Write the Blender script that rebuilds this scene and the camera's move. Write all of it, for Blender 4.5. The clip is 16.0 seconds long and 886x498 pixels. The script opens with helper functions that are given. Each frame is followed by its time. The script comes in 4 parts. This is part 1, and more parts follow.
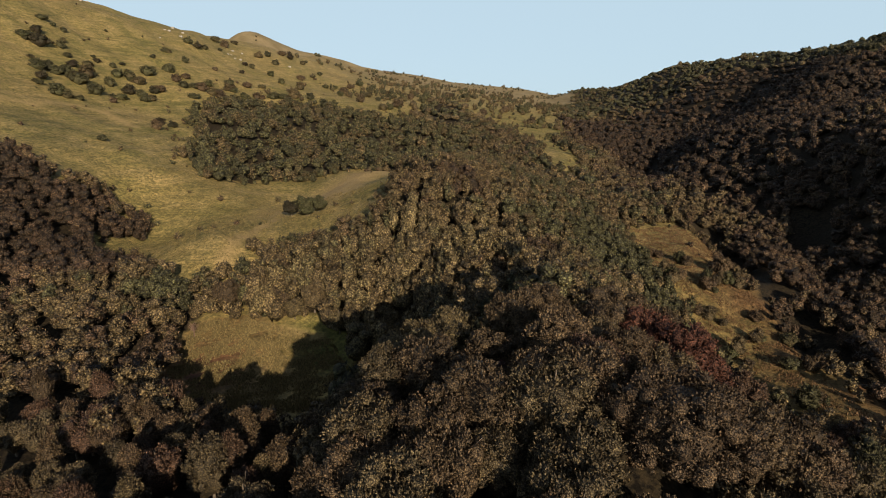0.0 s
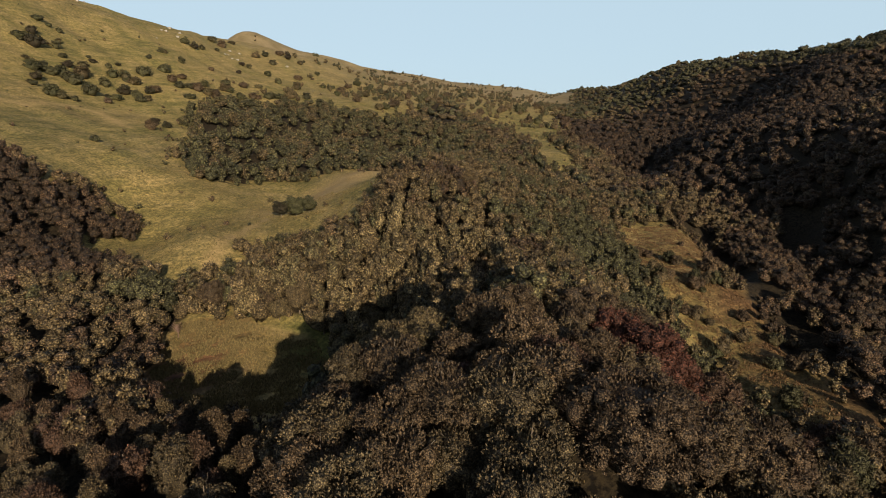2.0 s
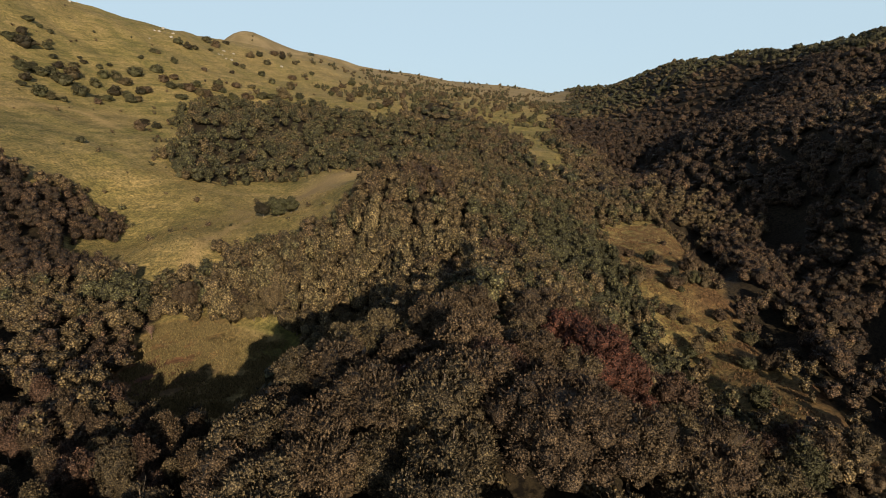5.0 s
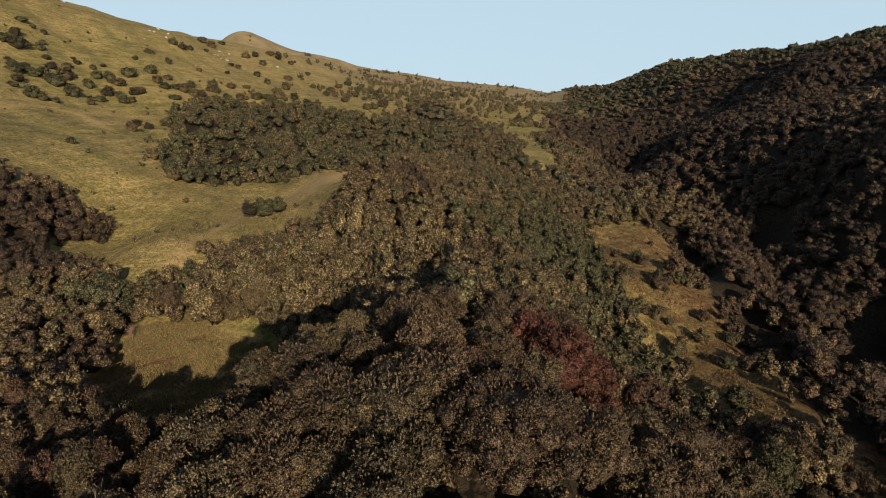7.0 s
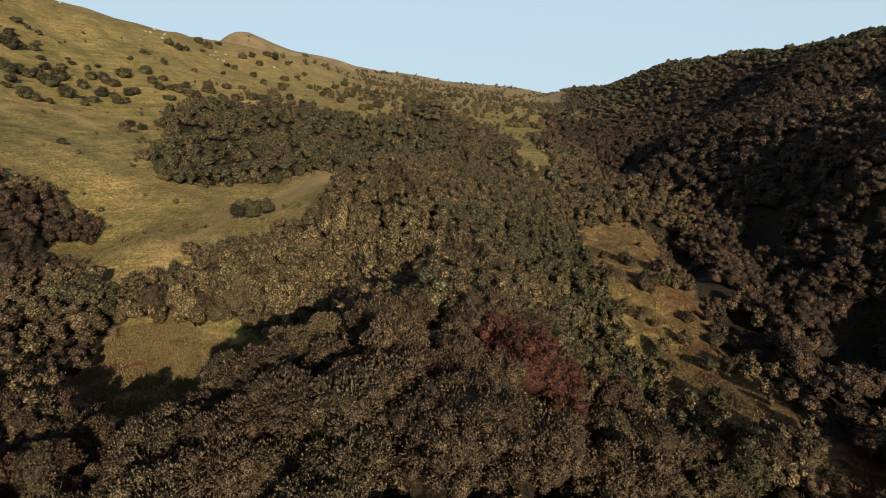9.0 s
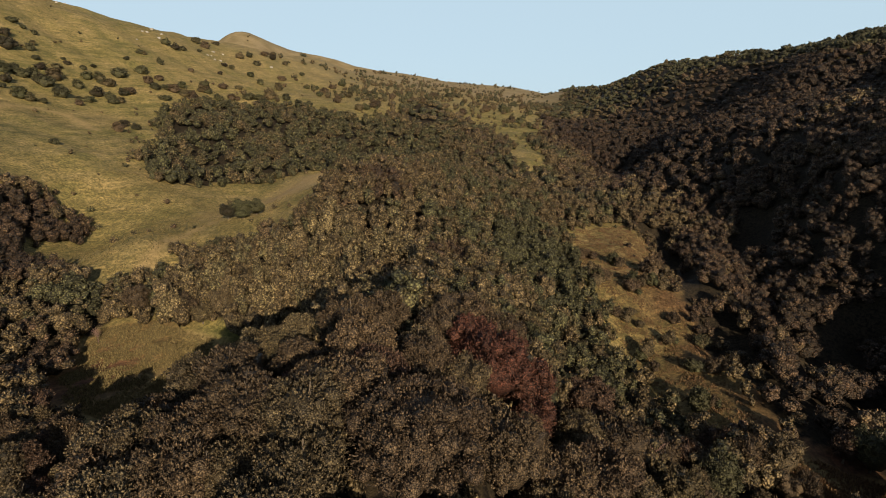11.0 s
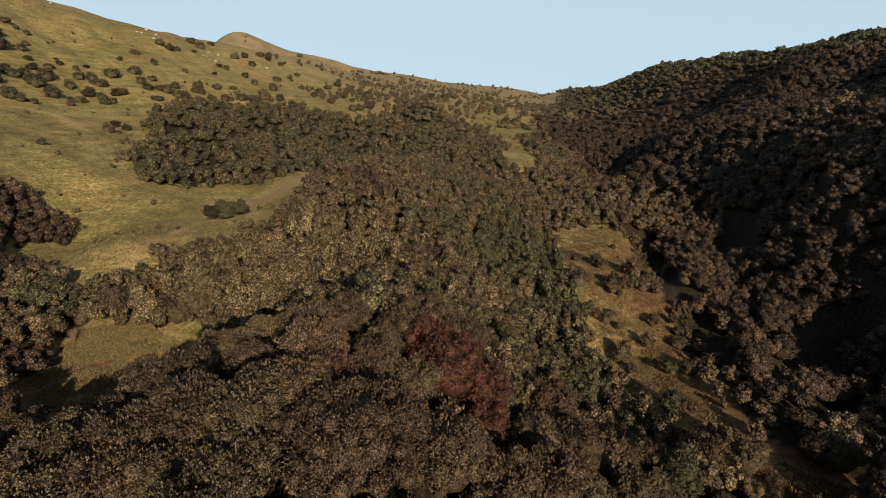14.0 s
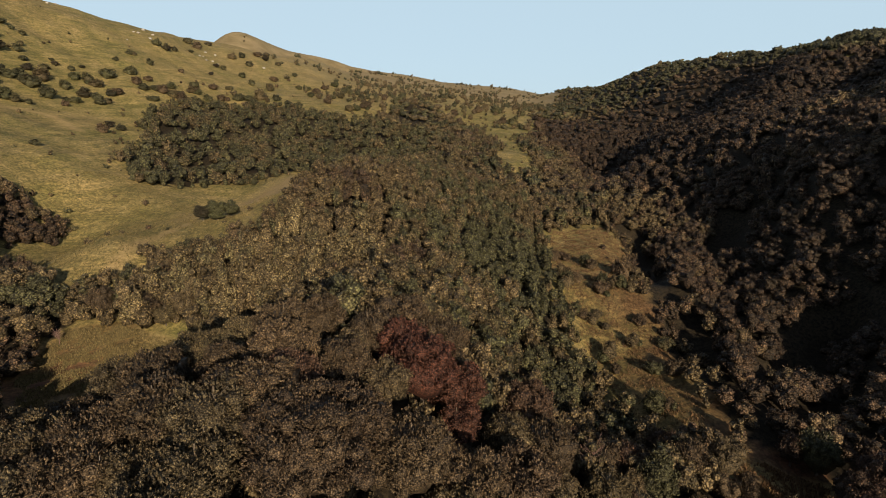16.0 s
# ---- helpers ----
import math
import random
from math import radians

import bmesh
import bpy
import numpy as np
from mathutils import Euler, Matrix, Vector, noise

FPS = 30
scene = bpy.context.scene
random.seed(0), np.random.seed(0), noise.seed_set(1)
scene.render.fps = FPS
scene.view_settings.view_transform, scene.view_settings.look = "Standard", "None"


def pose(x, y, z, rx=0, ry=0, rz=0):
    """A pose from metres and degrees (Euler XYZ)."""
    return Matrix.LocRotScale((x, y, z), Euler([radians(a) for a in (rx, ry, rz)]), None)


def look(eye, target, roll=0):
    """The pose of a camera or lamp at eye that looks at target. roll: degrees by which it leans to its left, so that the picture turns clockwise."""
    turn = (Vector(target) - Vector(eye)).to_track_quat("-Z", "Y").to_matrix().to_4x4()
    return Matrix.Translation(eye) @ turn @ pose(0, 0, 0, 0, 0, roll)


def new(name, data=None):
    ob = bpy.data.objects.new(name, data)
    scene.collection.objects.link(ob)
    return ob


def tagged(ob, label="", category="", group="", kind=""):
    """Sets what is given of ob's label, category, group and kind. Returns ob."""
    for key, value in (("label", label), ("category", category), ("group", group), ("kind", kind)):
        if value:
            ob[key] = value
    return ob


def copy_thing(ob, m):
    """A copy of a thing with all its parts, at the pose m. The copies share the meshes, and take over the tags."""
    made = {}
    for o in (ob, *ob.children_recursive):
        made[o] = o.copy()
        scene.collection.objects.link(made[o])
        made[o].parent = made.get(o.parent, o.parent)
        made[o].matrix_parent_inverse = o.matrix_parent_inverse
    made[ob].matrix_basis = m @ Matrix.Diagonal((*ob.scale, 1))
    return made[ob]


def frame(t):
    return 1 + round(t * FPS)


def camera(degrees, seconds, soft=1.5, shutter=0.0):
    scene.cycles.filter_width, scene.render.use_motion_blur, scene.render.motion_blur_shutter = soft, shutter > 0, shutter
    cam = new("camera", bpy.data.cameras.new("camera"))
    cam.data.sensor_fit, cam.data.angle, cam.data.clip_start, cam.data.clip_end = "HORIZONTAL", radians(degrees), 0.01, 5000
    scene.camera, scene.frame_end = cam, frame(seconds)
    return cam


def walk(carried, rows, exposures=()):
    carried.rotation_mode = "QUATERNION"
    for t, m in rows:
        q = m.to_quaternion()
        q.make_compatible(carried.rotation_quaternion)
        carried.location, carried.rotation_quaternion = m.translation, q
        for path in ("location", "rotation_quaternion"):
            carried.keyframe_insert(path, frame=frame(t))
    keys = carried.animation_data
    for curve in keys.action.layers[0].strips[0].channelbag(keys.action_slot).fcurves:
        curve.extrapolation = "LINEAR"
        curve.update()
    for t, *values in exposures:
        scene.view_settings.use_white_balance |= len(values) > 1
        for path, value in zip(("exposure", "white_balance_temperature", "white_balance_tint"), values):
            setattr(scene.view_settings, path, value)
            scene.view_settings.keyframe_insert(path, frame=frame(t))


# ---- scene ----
cam = camera(81.5, 16.0, soft=0.65)
METRES, EYE, TILT, LEAN, TURN = 28.0, 60.0, -15.0, 0.0, 0.0
ROWS = [
    (0.0, 0.0, 0.0, 0.0, 0.0, 0.0, -0.0),
    (0.5, 0.0289, 0.0009, 0.0015, 0.02, -0.01, 0.02),
    (1.0, 0.061, 0.0016, 0.003, 0.04, -0.03, 0.06),
    (1.5, 0.0914, 0.0021, 0.0044, 0.07, -0.04, 0.08),
    (2.0, 0.1254, 0.0022, 0.006, 0.09, -0.06, 0.11),
    (2.5, 0.157, 0.0022, 0.0073, 0.09, -0.07, 0.15),
    (3.0, 0.1919, 0.0021, 0.0089, 0.1, -0.09, 0.18),
    (3.5, 0.2248, 0.0019, 0.0104, 0.1, -0.1, 0.21),
    (4.0, 0.2599, 0.0014, 0.0125, 0.11, -0.12, 0.25),
    (6.5, 0.4302, 0.001, 0.0214, 0.06, -0.17, 0.38),
    (7.0, 0.4653, 0.001, 0.0231, 0.05, -0.17, 0.4),
    (7.5, 0.4971, 0.001, 0.025, 0.03, -0.15, 0.39),
    (8.0, 0.5313, 0.0008, 0.0278, 0.03, -0.15, 0.39),
    (8.5, 0.5625, 0.0006, 0.0297, 0.03, -0.14, 0.39),
    (9.0, 0.5955, 0.0007, 0.0311, 0.03, -0.14, 0.39),
    (11.5, 0.7462, 0.0002, 0.0361, 0.03, -0.12, 0.3),
    (12.0, 0.7758, 0.0003, 0.0367, 0.02, -0.1, 0.28),
    (12.5, 0.8034, -0.0003, 0.0378, 0.01, -0.09, 0.28),
    (13.0, 0.8333, -0.0013, 0.0395, -0.0, -0.08, 0.26),
    (13.5, 0.8606, -0.0027, 0.0412, -0.03, -0.07, 0.26),
    (14.0, 0.8893, -0.0041, 0.0434, -0.04, -0.08, 0.26),
    (14.5, 0.9182, -0.0058, 0.0454, -0.06, -0.07, 0.27),
    (15.0, 0.9443, -0.0072, 0.0468, -0.06, -0.08, 0.26),
    (15.5, 0.9726, -0.0084, 0.0477, -0.06, -0.08, 0.26),
    (16.0, 0.9985, -0.0094, 0.0489, -0.06, -0.08, 0.26),
]
walk(cam, [(t, pose(0, 0, EYE, TILT, LEAN, TURN) @ pose(METRES * x, METRES * y, METRES * z, 90 + pitch, roll, yaw)) for t, x, y, z, yaw, pitch, roll in ROWS])

# ---- light: low sun behind the camera's right shoulder, clear pale sky ----
SUN_AWAY = Vector((-0.335, 0.943, -0.343)).normalized()      # the way the sunlight travels
world = bpy.data.worlds.new("world")
scene.world = world
world.use_nodes = True
wn, wl = world.node_tree.nodes, world.node_tree.links
sky = wn.new("ShaderNodeTexSky")
sky.sky_type = "NISHITA"
sky.sun_disc = False
sky.sun_elevation = math.asin(-SUN_AWAY.z)
sky.sun_rotation = math.atan2(-SUN_AWAY.x, -SUN_AWAY.y)
sky.altitude = 1200
sky.air_density = 1.0
sky.dust_density = 1.0
sky.ozone_density = 2.0
pale = wn.new("ShaderNodeHueSaturation")
pale.inputs["Saturation"].default_value = 0.66
wl.new(sky.outputs[0], pale.inputs["Color"])
# thin haze that evens the lower sky
up = wn.new("ShaderNodeSeparateXYZ")
wl.new(wn.new("ShaderNodeTexCoord").outputs["Generated"], up.inputs[0])
low = wn.new("ShaderNodeMapRange")
low.inputs["From Min"].default_value, low.inputs["From Max"].default_value = 0.20, 0.42
low.inputs["To Min"].default_value, low.inputs["To Max"].default_value = 0.9, 0.0
wl.new(up.outputs["Z"], low.inputs["Value"])
haze = wn.new("ShaderNodeMix")
haze.data_type = "RGBA"
haze.inputs[7].default_value = (4.9, 6.45, 7.5, 1)
wl.new(low.outputs[0], haze.inputs[0])
wl.new(pale.outputs[0], haze.inputs[6])
wl.new(haze.outputs[2], wn["Background"].inputs["Color"])
wn["Background"].inputs["Strength"].default_value = 0.078
lamp = new("sun", bpy.data.lights.new("sun", "SUN"))
lamp.data.energy = 4.65
lamp.data.angle = radians(0.53)
lamp.data.color = (1.0, 0.83, 0.62)
lamp.matrix_world = look((60, -120, 160), Vector((60, -120, 160)) + SUN_AWAY)
scene.view_settings.exposure = 0.5


# ---- materials ----
def nodes_of(name):
    m = bpy.data.materials.new(name)
    m.use_nodes = True
    return m, m.node_tree.nodes, m.node_tree.links


def noise_node(n, l, where, scale, detail=4.0, rough=0.6):
    t = n.new("ShaderNodeTexNoise")
    t.inputs["Scale"].default_value = scale
    t.inputs["Detail"].default_value = detail
    t.inputs["Roughness"].default_value = rough
    l.new(where, t.inputs["Vector"])
    return t.outputs["Fac"]


def ramp_node(n, l, fac, *stops):
    r = n.new("ShaderNodeValToRGB")
    e = r.color_ramp.elements
    while len(e) < len(stops):
        e.new(0.5)
    for k, (at, colour) in enumerate(stops):
        e[k].position = at
        e[k].color = (*colour, 1)
    l.new(fac, r.inputs["Fac"])
    return r.outputs["Color"]


def mix_node(n, l, fac, a, b, kind="MIX"):
    m = n.new("ShaderNodeMix")
    m.data_type, m.blend_type = "RGBA", kind
    for s, v in ((0, fac), (6, a), (7, b)):
        if isinstance(v, (int, float)):
            m.inputs[s].default_value = v
        elif isinstance(v, tuple):
            m.inputs[s].default_value = (*v, 1)
        else:
            l.new(v, m.inputs[s])
    return m.outputs[2]


def attribute_node(n, name):
    a = n.new("ShaderNodeAttribute")
    a.attribute_name = name
    return a.outputs["Fac"]


def math_node(n, l, op, a, b):
    m = n.new("ShaderNodeMath")
    m.operation = op
    for k, v in enumerate((a, b)):
        if isinstance(v, (int, float)):
            m.inputs[k].default_value = v
        else:
            l.new(v, m.inputs[k])
    return m.outputs[0]


def bump_node(n, l, height, shader, strength, distance):
    b = n.new("ShaderNodeBump")
    b.inputs["Strength"].default_value = strength
    b.inputs["Distance"].default_value = distance
    l.new(height, b.inputs["Height"])
    l.new(b.outputs[0], shader.inputs["Normal"])


def foliage(name, tones, tint=None, spread=0.5, grain=7.0, glint=2.1):
    """Leaves: a run of leaf colours, read by the tree's own tint (or by the object's random number), varied from tree
    to tree, from spray to spray and from leaf to leaf, with shade painted round each cluster. grain: leaf clusters to
    the metre; glint: how light the lightest leaf cells are painted."""
    m, n, l = nodes_of(name)
    s = n["Principled BSDF"]
    s.inputs["Roughness"].default_value = 0.6
    s.inputs["Specular IOR Level"].default_value = 0.25
    geo = n.new("ShaderNodeNewGeometry")
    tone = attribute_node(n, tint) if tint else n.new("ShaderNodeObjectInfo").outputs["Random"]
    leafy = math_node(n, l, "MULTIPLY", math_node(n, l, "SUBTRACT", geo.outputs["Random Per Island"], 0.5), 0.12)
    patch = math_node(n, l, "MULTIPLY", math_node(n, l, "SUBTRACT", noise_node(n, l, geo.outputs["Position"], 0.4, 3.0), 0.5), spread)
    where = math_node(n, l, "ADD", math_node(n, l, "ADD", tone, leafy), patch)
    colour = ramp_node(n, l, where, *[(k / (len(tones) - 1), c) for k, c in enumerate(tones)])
    shade = n.new("ShaderNodeMapRange")
    shade.inputs["To Min"].default_value, shade.inputs["To Max"].default_value = 0.78, 1.26
    l.new(geo.outputs["Random Per Island"], shade.inputs["Value"])
    own = n.new("ShaderNodeTexWhiteNoise")                  # each tree a little lighter or darker than the next
    own.noise_dimensions = "1D"
    l.new(tone, own.inputs["W"])
    tree = n.new("ShaderNodeMapRange")
    tree.inputs["To Min"].default_value, tree.inputs["To Max"].default_value = 0.80, 1.22
    l.new(own.outputs["Value"], tree.inputs["Value"])
    vary = n.new("ShaderNodeHueSaturation")
    l.new(colour, vary.inputs["Color"])
    l.new(math_node(n, l, "MULTIPLY", shade.outputs[0], tree.outputs[0]), vary.inputs["Value"])
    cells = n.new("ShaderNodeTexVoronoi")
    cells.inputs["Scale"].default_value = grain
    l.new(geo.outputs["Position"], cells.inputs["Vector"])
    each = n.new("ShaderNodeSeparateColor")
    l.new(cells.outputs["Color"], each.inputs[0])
    # cells darken towards their rims: the shade between leaf clusters, put into the colour
    gap_shade = ramp_node(n, l, cells.outputs["Distance"], (0.26, (1.15, 1.15, 1.15)), (0.50, (0.70, 0.69, 0.67)), (0.70, (0.22, 0.21, 0.20)))
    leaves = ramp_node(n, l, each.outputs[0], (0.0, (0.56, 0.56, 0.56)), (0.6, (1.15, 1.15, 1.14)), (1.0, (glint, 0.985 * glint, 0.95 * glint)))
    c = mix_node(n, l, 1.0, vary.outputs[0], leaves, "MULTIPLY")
    l.new(mix_node(n, l, 1.0, c, gap_shade, "MULTIPLY"), s.inputs["Base Color"])
    bump_node(n, l, math_node(n, l, "SUBTRACT", 1.0, cells.outputs["Distance"]), s, 0.9, 0.9 / grain)
    return m


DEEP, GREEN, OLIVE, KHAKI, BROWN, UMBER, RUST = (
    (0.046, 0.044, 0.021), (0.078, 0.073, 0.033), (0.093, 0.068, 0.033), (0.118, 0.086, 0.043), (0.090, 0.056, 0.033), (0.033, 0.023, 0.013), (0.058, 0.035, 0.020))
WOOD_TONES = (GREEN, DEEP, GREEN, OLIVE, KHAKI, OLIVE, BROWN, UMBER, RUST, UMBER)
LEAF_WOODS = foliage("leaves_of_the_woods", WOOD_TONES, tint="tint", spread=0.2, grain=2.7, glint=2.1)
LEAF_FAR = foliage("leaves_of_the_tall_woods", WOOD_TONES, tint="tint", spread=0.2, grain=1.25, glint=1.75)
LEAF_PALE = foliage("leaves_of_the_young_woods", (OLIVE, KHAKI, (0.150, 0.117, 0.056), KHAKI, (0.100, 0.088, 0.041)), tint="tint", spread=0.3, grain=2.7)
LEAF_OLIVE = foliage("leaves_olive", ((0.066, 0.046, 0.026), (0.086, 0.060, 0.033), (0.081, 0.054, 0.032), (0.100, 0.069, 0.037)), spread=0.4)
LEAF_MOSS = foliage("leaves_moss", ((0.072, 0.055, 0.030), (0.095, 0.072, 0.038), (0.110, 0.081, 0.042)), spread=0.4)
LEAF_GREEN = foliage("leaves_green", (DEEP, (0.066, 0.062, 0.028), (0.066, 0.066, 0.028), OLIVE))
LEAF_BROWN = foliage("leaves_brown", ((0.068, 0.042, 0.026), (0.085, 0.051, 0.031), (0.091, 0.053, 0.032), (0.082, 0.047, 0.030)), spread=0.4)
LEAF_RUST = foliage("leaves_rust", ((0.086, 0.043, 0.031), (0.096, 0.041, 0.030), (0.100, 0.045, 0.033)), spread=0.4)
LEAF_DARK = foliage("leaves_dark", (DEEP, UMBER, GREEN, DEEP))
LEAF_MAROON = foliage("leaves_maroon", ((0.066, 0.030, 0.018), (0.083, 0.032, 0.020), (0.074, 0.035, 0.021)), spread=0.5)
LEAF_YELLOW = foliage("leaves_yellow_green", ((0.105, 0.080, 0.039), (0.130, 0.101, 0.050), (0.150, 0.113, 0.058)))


def bark(name, colour):
    m, n, l = nodes_of(name)
    s = n["Principled BSDF"]
    s.inputs["Roughness"].default_value = 0.9
    tex = n.new("ShaderNodeTexCoord")
    f = noise_node(n, l, tex.outputs["Object"], 6.0, 5.0)
    l.new(ramp_node(n, l, f, (0.3, tuple(c * 0.6 for c in colour)), (0.7, tuple(min(1, c * 1.4) for c in colour))), s.inputs["Base Color"])
    bump_node(n, l, f, s, 0.6, 0.03)
    return m


BARK = bark("bark_grey_brown", (0.11, 0.085, 0.06))
TWIG = bark("twigs_red_brown", (0.20, 0.12, 0.095))
DEADWOOD = bark("dead_grey_wood", (0.36, 0.32, 0.27))


def ground_material():
    m, n, l = nodes_of("grass_and_soil")
    s = n["Principled BSDF"]
    s.inputs["Roughness"].default_value = 0.85
    s.inputs["Specular IOR Level"].default_value = 0.15
    p = n.new("ShaderNodeNewGeometry").outputs["Position"]
    broad = noise_node(n, l, p, 0.016, 5.0, 0.6)
    middle = noise_node(n, l, p, 0.11, 5.0, 0.65)
    fine = noise_node(n, l, p, 1.3, 5.0, 0.75)
    clump = noise_node(n, l, p, 0.55, 3.0, 0.7)
    turf = ramp_node(n, l, broad, (0.38, (0.130, 0.112, 0.038)), (0.47, (0.182, 0.144, 0.051)), (0.54, (0.226, 0.169, 0.067)), (0.62, (0.178, 0.132, 0.053)))
    tufts = ramp_node(n, l, middle, (0.40, (0.120, 0.108, 0.040)), (0.50, (0.188, 0.148, 0.058)), (0.60, (0.262, 0.200, 0.090)))
    grass = mix_node(n, l, 0.5, turf, tufts)
    along = n.new("ShaderNodeMapping")                       # worn steps that run along the slope
    along.inputs["Scale"].default_value = (0.035, 0.035, 0.85)
    l.new(p, along.inputs["Vector"])
    steps = ramp_node(n, l, noise_node(n, l, along.outputs[0], 1.0, 4.0, 0.65), (0.36, (0.68, 0.72, 0.66)), (0.50, (1.0, 1.0, 1.0)), (0.64, (1.26, 1.22, 1.18)))
    grass = mix_node(n, l, 0.7, grass, steps, "MULTIPLY")
    speck = ramp_node(n, l, fine, (0.38, (0.52, 0.54, 0.50)), (0.50, (0.98, 0.98, 0.98)), (0.62, (1.5, 1.42, 1.32)))
    clumps = ramp_node(n, l, clump, (0.40, (0.62, 0.66, 0.62)), (0.50, (1.0, 1.0, 1.0)), (0.60, (1.3, 1.26, 1.2)))
    speck = mix_node(n, l, 0.8, speck, clumps, "MULTIPLY")
    grass = mix_node(n, l, 0.95, grass, speck, "MULTIPLY")
    dry = ramp_node(n, l, fine, (0.35, (0.22, 0.155, 0.062)), (0.65, (0.36, 0.255, 0.12)))
    red = ramp_node(n, l, middle, (0.40, (0.085, 0.038, 0.024)), (0.50, (0.135, 0.070, 0.036)), (0.60, (0.19, 0.120, 0.055)))
    red = mix_node(n, l, 0.8, red, speck, "MULTIPLY")
    lush = ramp_node(n, l, middle, (0.4, (0.060, 0.072, 0.018)), (0.62, (0.120, 0.120, 0.032)))
    lush = mix_node(n, l, 0.8, lush, speck, "MULTIPLY")
    # woodland soil, painted near black to deepen the shade between the trees
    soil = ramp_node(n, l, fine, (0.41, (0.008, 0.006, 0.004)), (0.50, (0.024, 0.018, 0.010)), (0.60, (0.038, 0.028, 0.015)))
    c = mix_node(n, l, attribute_node(n, "lush"), grass, lush)
    # paler dry grass for the far hills, which also stands in for haze
    hazed_grass = ramp_node(n, l, noise_node(n, l, p, 0.03, 5.0, 0.7), (0.38, (0.165, 0.125, 0.066)), (0.62, (0.255, 0.195, 0.110)))
    c = mix_node(n, l, attribute_node(n, "upland"), c, hazed_grass)
    c = mix_node(n, l, attribute_node(n, "red"), c, red)
    c = mix_node(n, l, attribute_node(n, "dry"), c, dry)
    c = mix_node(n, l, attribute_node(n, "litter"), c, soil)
    l.new(c, s.inputs["Base Color"])
    bump_node(n, l, mix_node(n, l, 0.5, fine, noise_node(n, l, p, 0.45, 4.0)), s, 0.8, 0.5)
    return m


GROUND = ground_material()


def blades(name, low, high):
    m, n, l = nodes_of(name)
    s = n["Principled BSDF"]
    s.inputs["Roughness"].default_value = 0.7
    s.inputs["Specular IOR Level"].default_value = 0.2
    l.new(ramp_node(n, l, n.new("ShaderNodeNewGeometry").outputs["Random Per Island"], (0.0, low), (0.6, tuple((a + b) / 2 for a, b in zip(low, high))), (1.0, high)), s.inputs["Base Color"])
    return m


BLADE = blades("grass_blades", (0.045, 0.040, 0.014), (0.21, 0.155, 0.06))
BLADE_TAN = blades("dry_weed_blades", (0.070, 0.054, 0.022), (0.235, 0.176, 0.074))
BLADE_RED = blades("heath_blades", (0.070, 0.040, 0.021), (0.21, 0.126, 0.058))


def rock_material():
    m, n, l = nodes_of("pale_limestone")
    s = n["Principled BSDF"]
    s.inputs["Roughness"].default_value = 0.9
    f = noise_node(n, l, n.new("ShaderNodeTexCoord").outputs["Object"], 2.5, 6.0)
    l.new(ramp_node(n, l, f, (0.35, (0.16, 0.14, 0.11)), (0.65, (0.42, 0.38, 0.31))), s.inputs["Base Color"])
    bump_node(n, l, f, s, 0.7, 0.1)
    return m


ROCK = rock_material()

# The valley's lie: cross-sections from near to far, each with heights at the same slants to the side.
SLANTS = (-0.938, -0.688, -0.531, -0.406, -0.3, -0.206, -0.125, -0.05, 0.025, 0.1, 0.175, 0.25, 0.325, 0.412, 0.512, 0.625, 0.719, 0.875)
REACH = 80.0
STATIONS, HEIGHTS = [], []


def profile(y, *heights):
    STATIONS.append(math.log(y + REACH))
    HEIGHTS.append(heights)


profile(-60, 22.4, 22.8, 23.2, 23.5, 23.7, 23.9, 24.0, 24.0, 23.9, 23.7, 23.3, 22.9, 22.4, 21.7, 20.9, 20.0, 19.2, 18.0)
profile(-10, 19.1, 17.1, 18.0, 19.4, 20.9, 22.1, 22.9, 23.5, 23.9, 24.4, 24.8, 24.8, 24.3, 22.6, 19.7, 16.2, 13.6, 10.7)
profile(20, 19.8, 14.7, 14.7, 16.7, 19.8, 22.4, 25.0, 27.4, 28.1, 27.9, 27.4, 24.6, 21.3, 18.2, 14.8, 11.8, 10.5, 11.0)
profile(40, 22.6, 15.1, 13.5, 15.2, 18.1, 22.1, 23.6, 29.9, 31.1, 33.3, 32.5, 23.8, 17.4, 14.3, 10.4, 8.6, 9.5, 14.0)
profile(58, 26.5, 16.7, 13.6, 15.9, 16.2, 16.6, 17.5, 26.0, 31.2, 32.4, 30.3, 22.3, 14.5, 10.5, 8.6, 7.3, 9.9, 18.3)
profile(75, 31.3, 19.5, 15.0, 16.2, 14.8, 13.5, 13.2, 17.5, 27.0, 31.4, 26.8, 16.0, 7.5, 7.3, 8.5, 4.5, 11.2, 23.8)
profile(92, 37.0, 23.7, 17.6, 19.0, 14.1, 14.5, 12.8, 15.0, 24.5, 28.0, 24.5, 12.3, 6.6, 8.0, 8.4, 4.2, 14.9, 30.5)
profile(112, 44.7, 30.3, 22.4, 22.3, 19.0, 17.8, 20.9, 23.8, 28.1, 27.7, 23.7, 14.8, 10.5, 10.8, 9.9, 7.9, 23.2, 39.7)
profile(135, 54.5, 39.3, 30.1, 20.3, 27.2, 24.4, 27.6, 36.7, 38.9, 31.4, 24.6, 18.6, 15.5, 16.7, 9.2, 21.4, 35.0, 51.1)
profile(165, 68.6, 51.2, 43.1, 21.8, 24.0, 27.6, 31.0, 39.5, 39.5, 34.0, 25.0, 17.5, 17.8, 12.3, 15.1, 39.8, 49.7, 65.8)
profile(205, 88.9, 64.0, 51.4, 38.9, 29.2, 22.8, 31.7, 36.3, 36.7, 32.2, 25.2, 20.9, 19.7, 15.7, 28.5, 50.6, 62.6, 82.9)
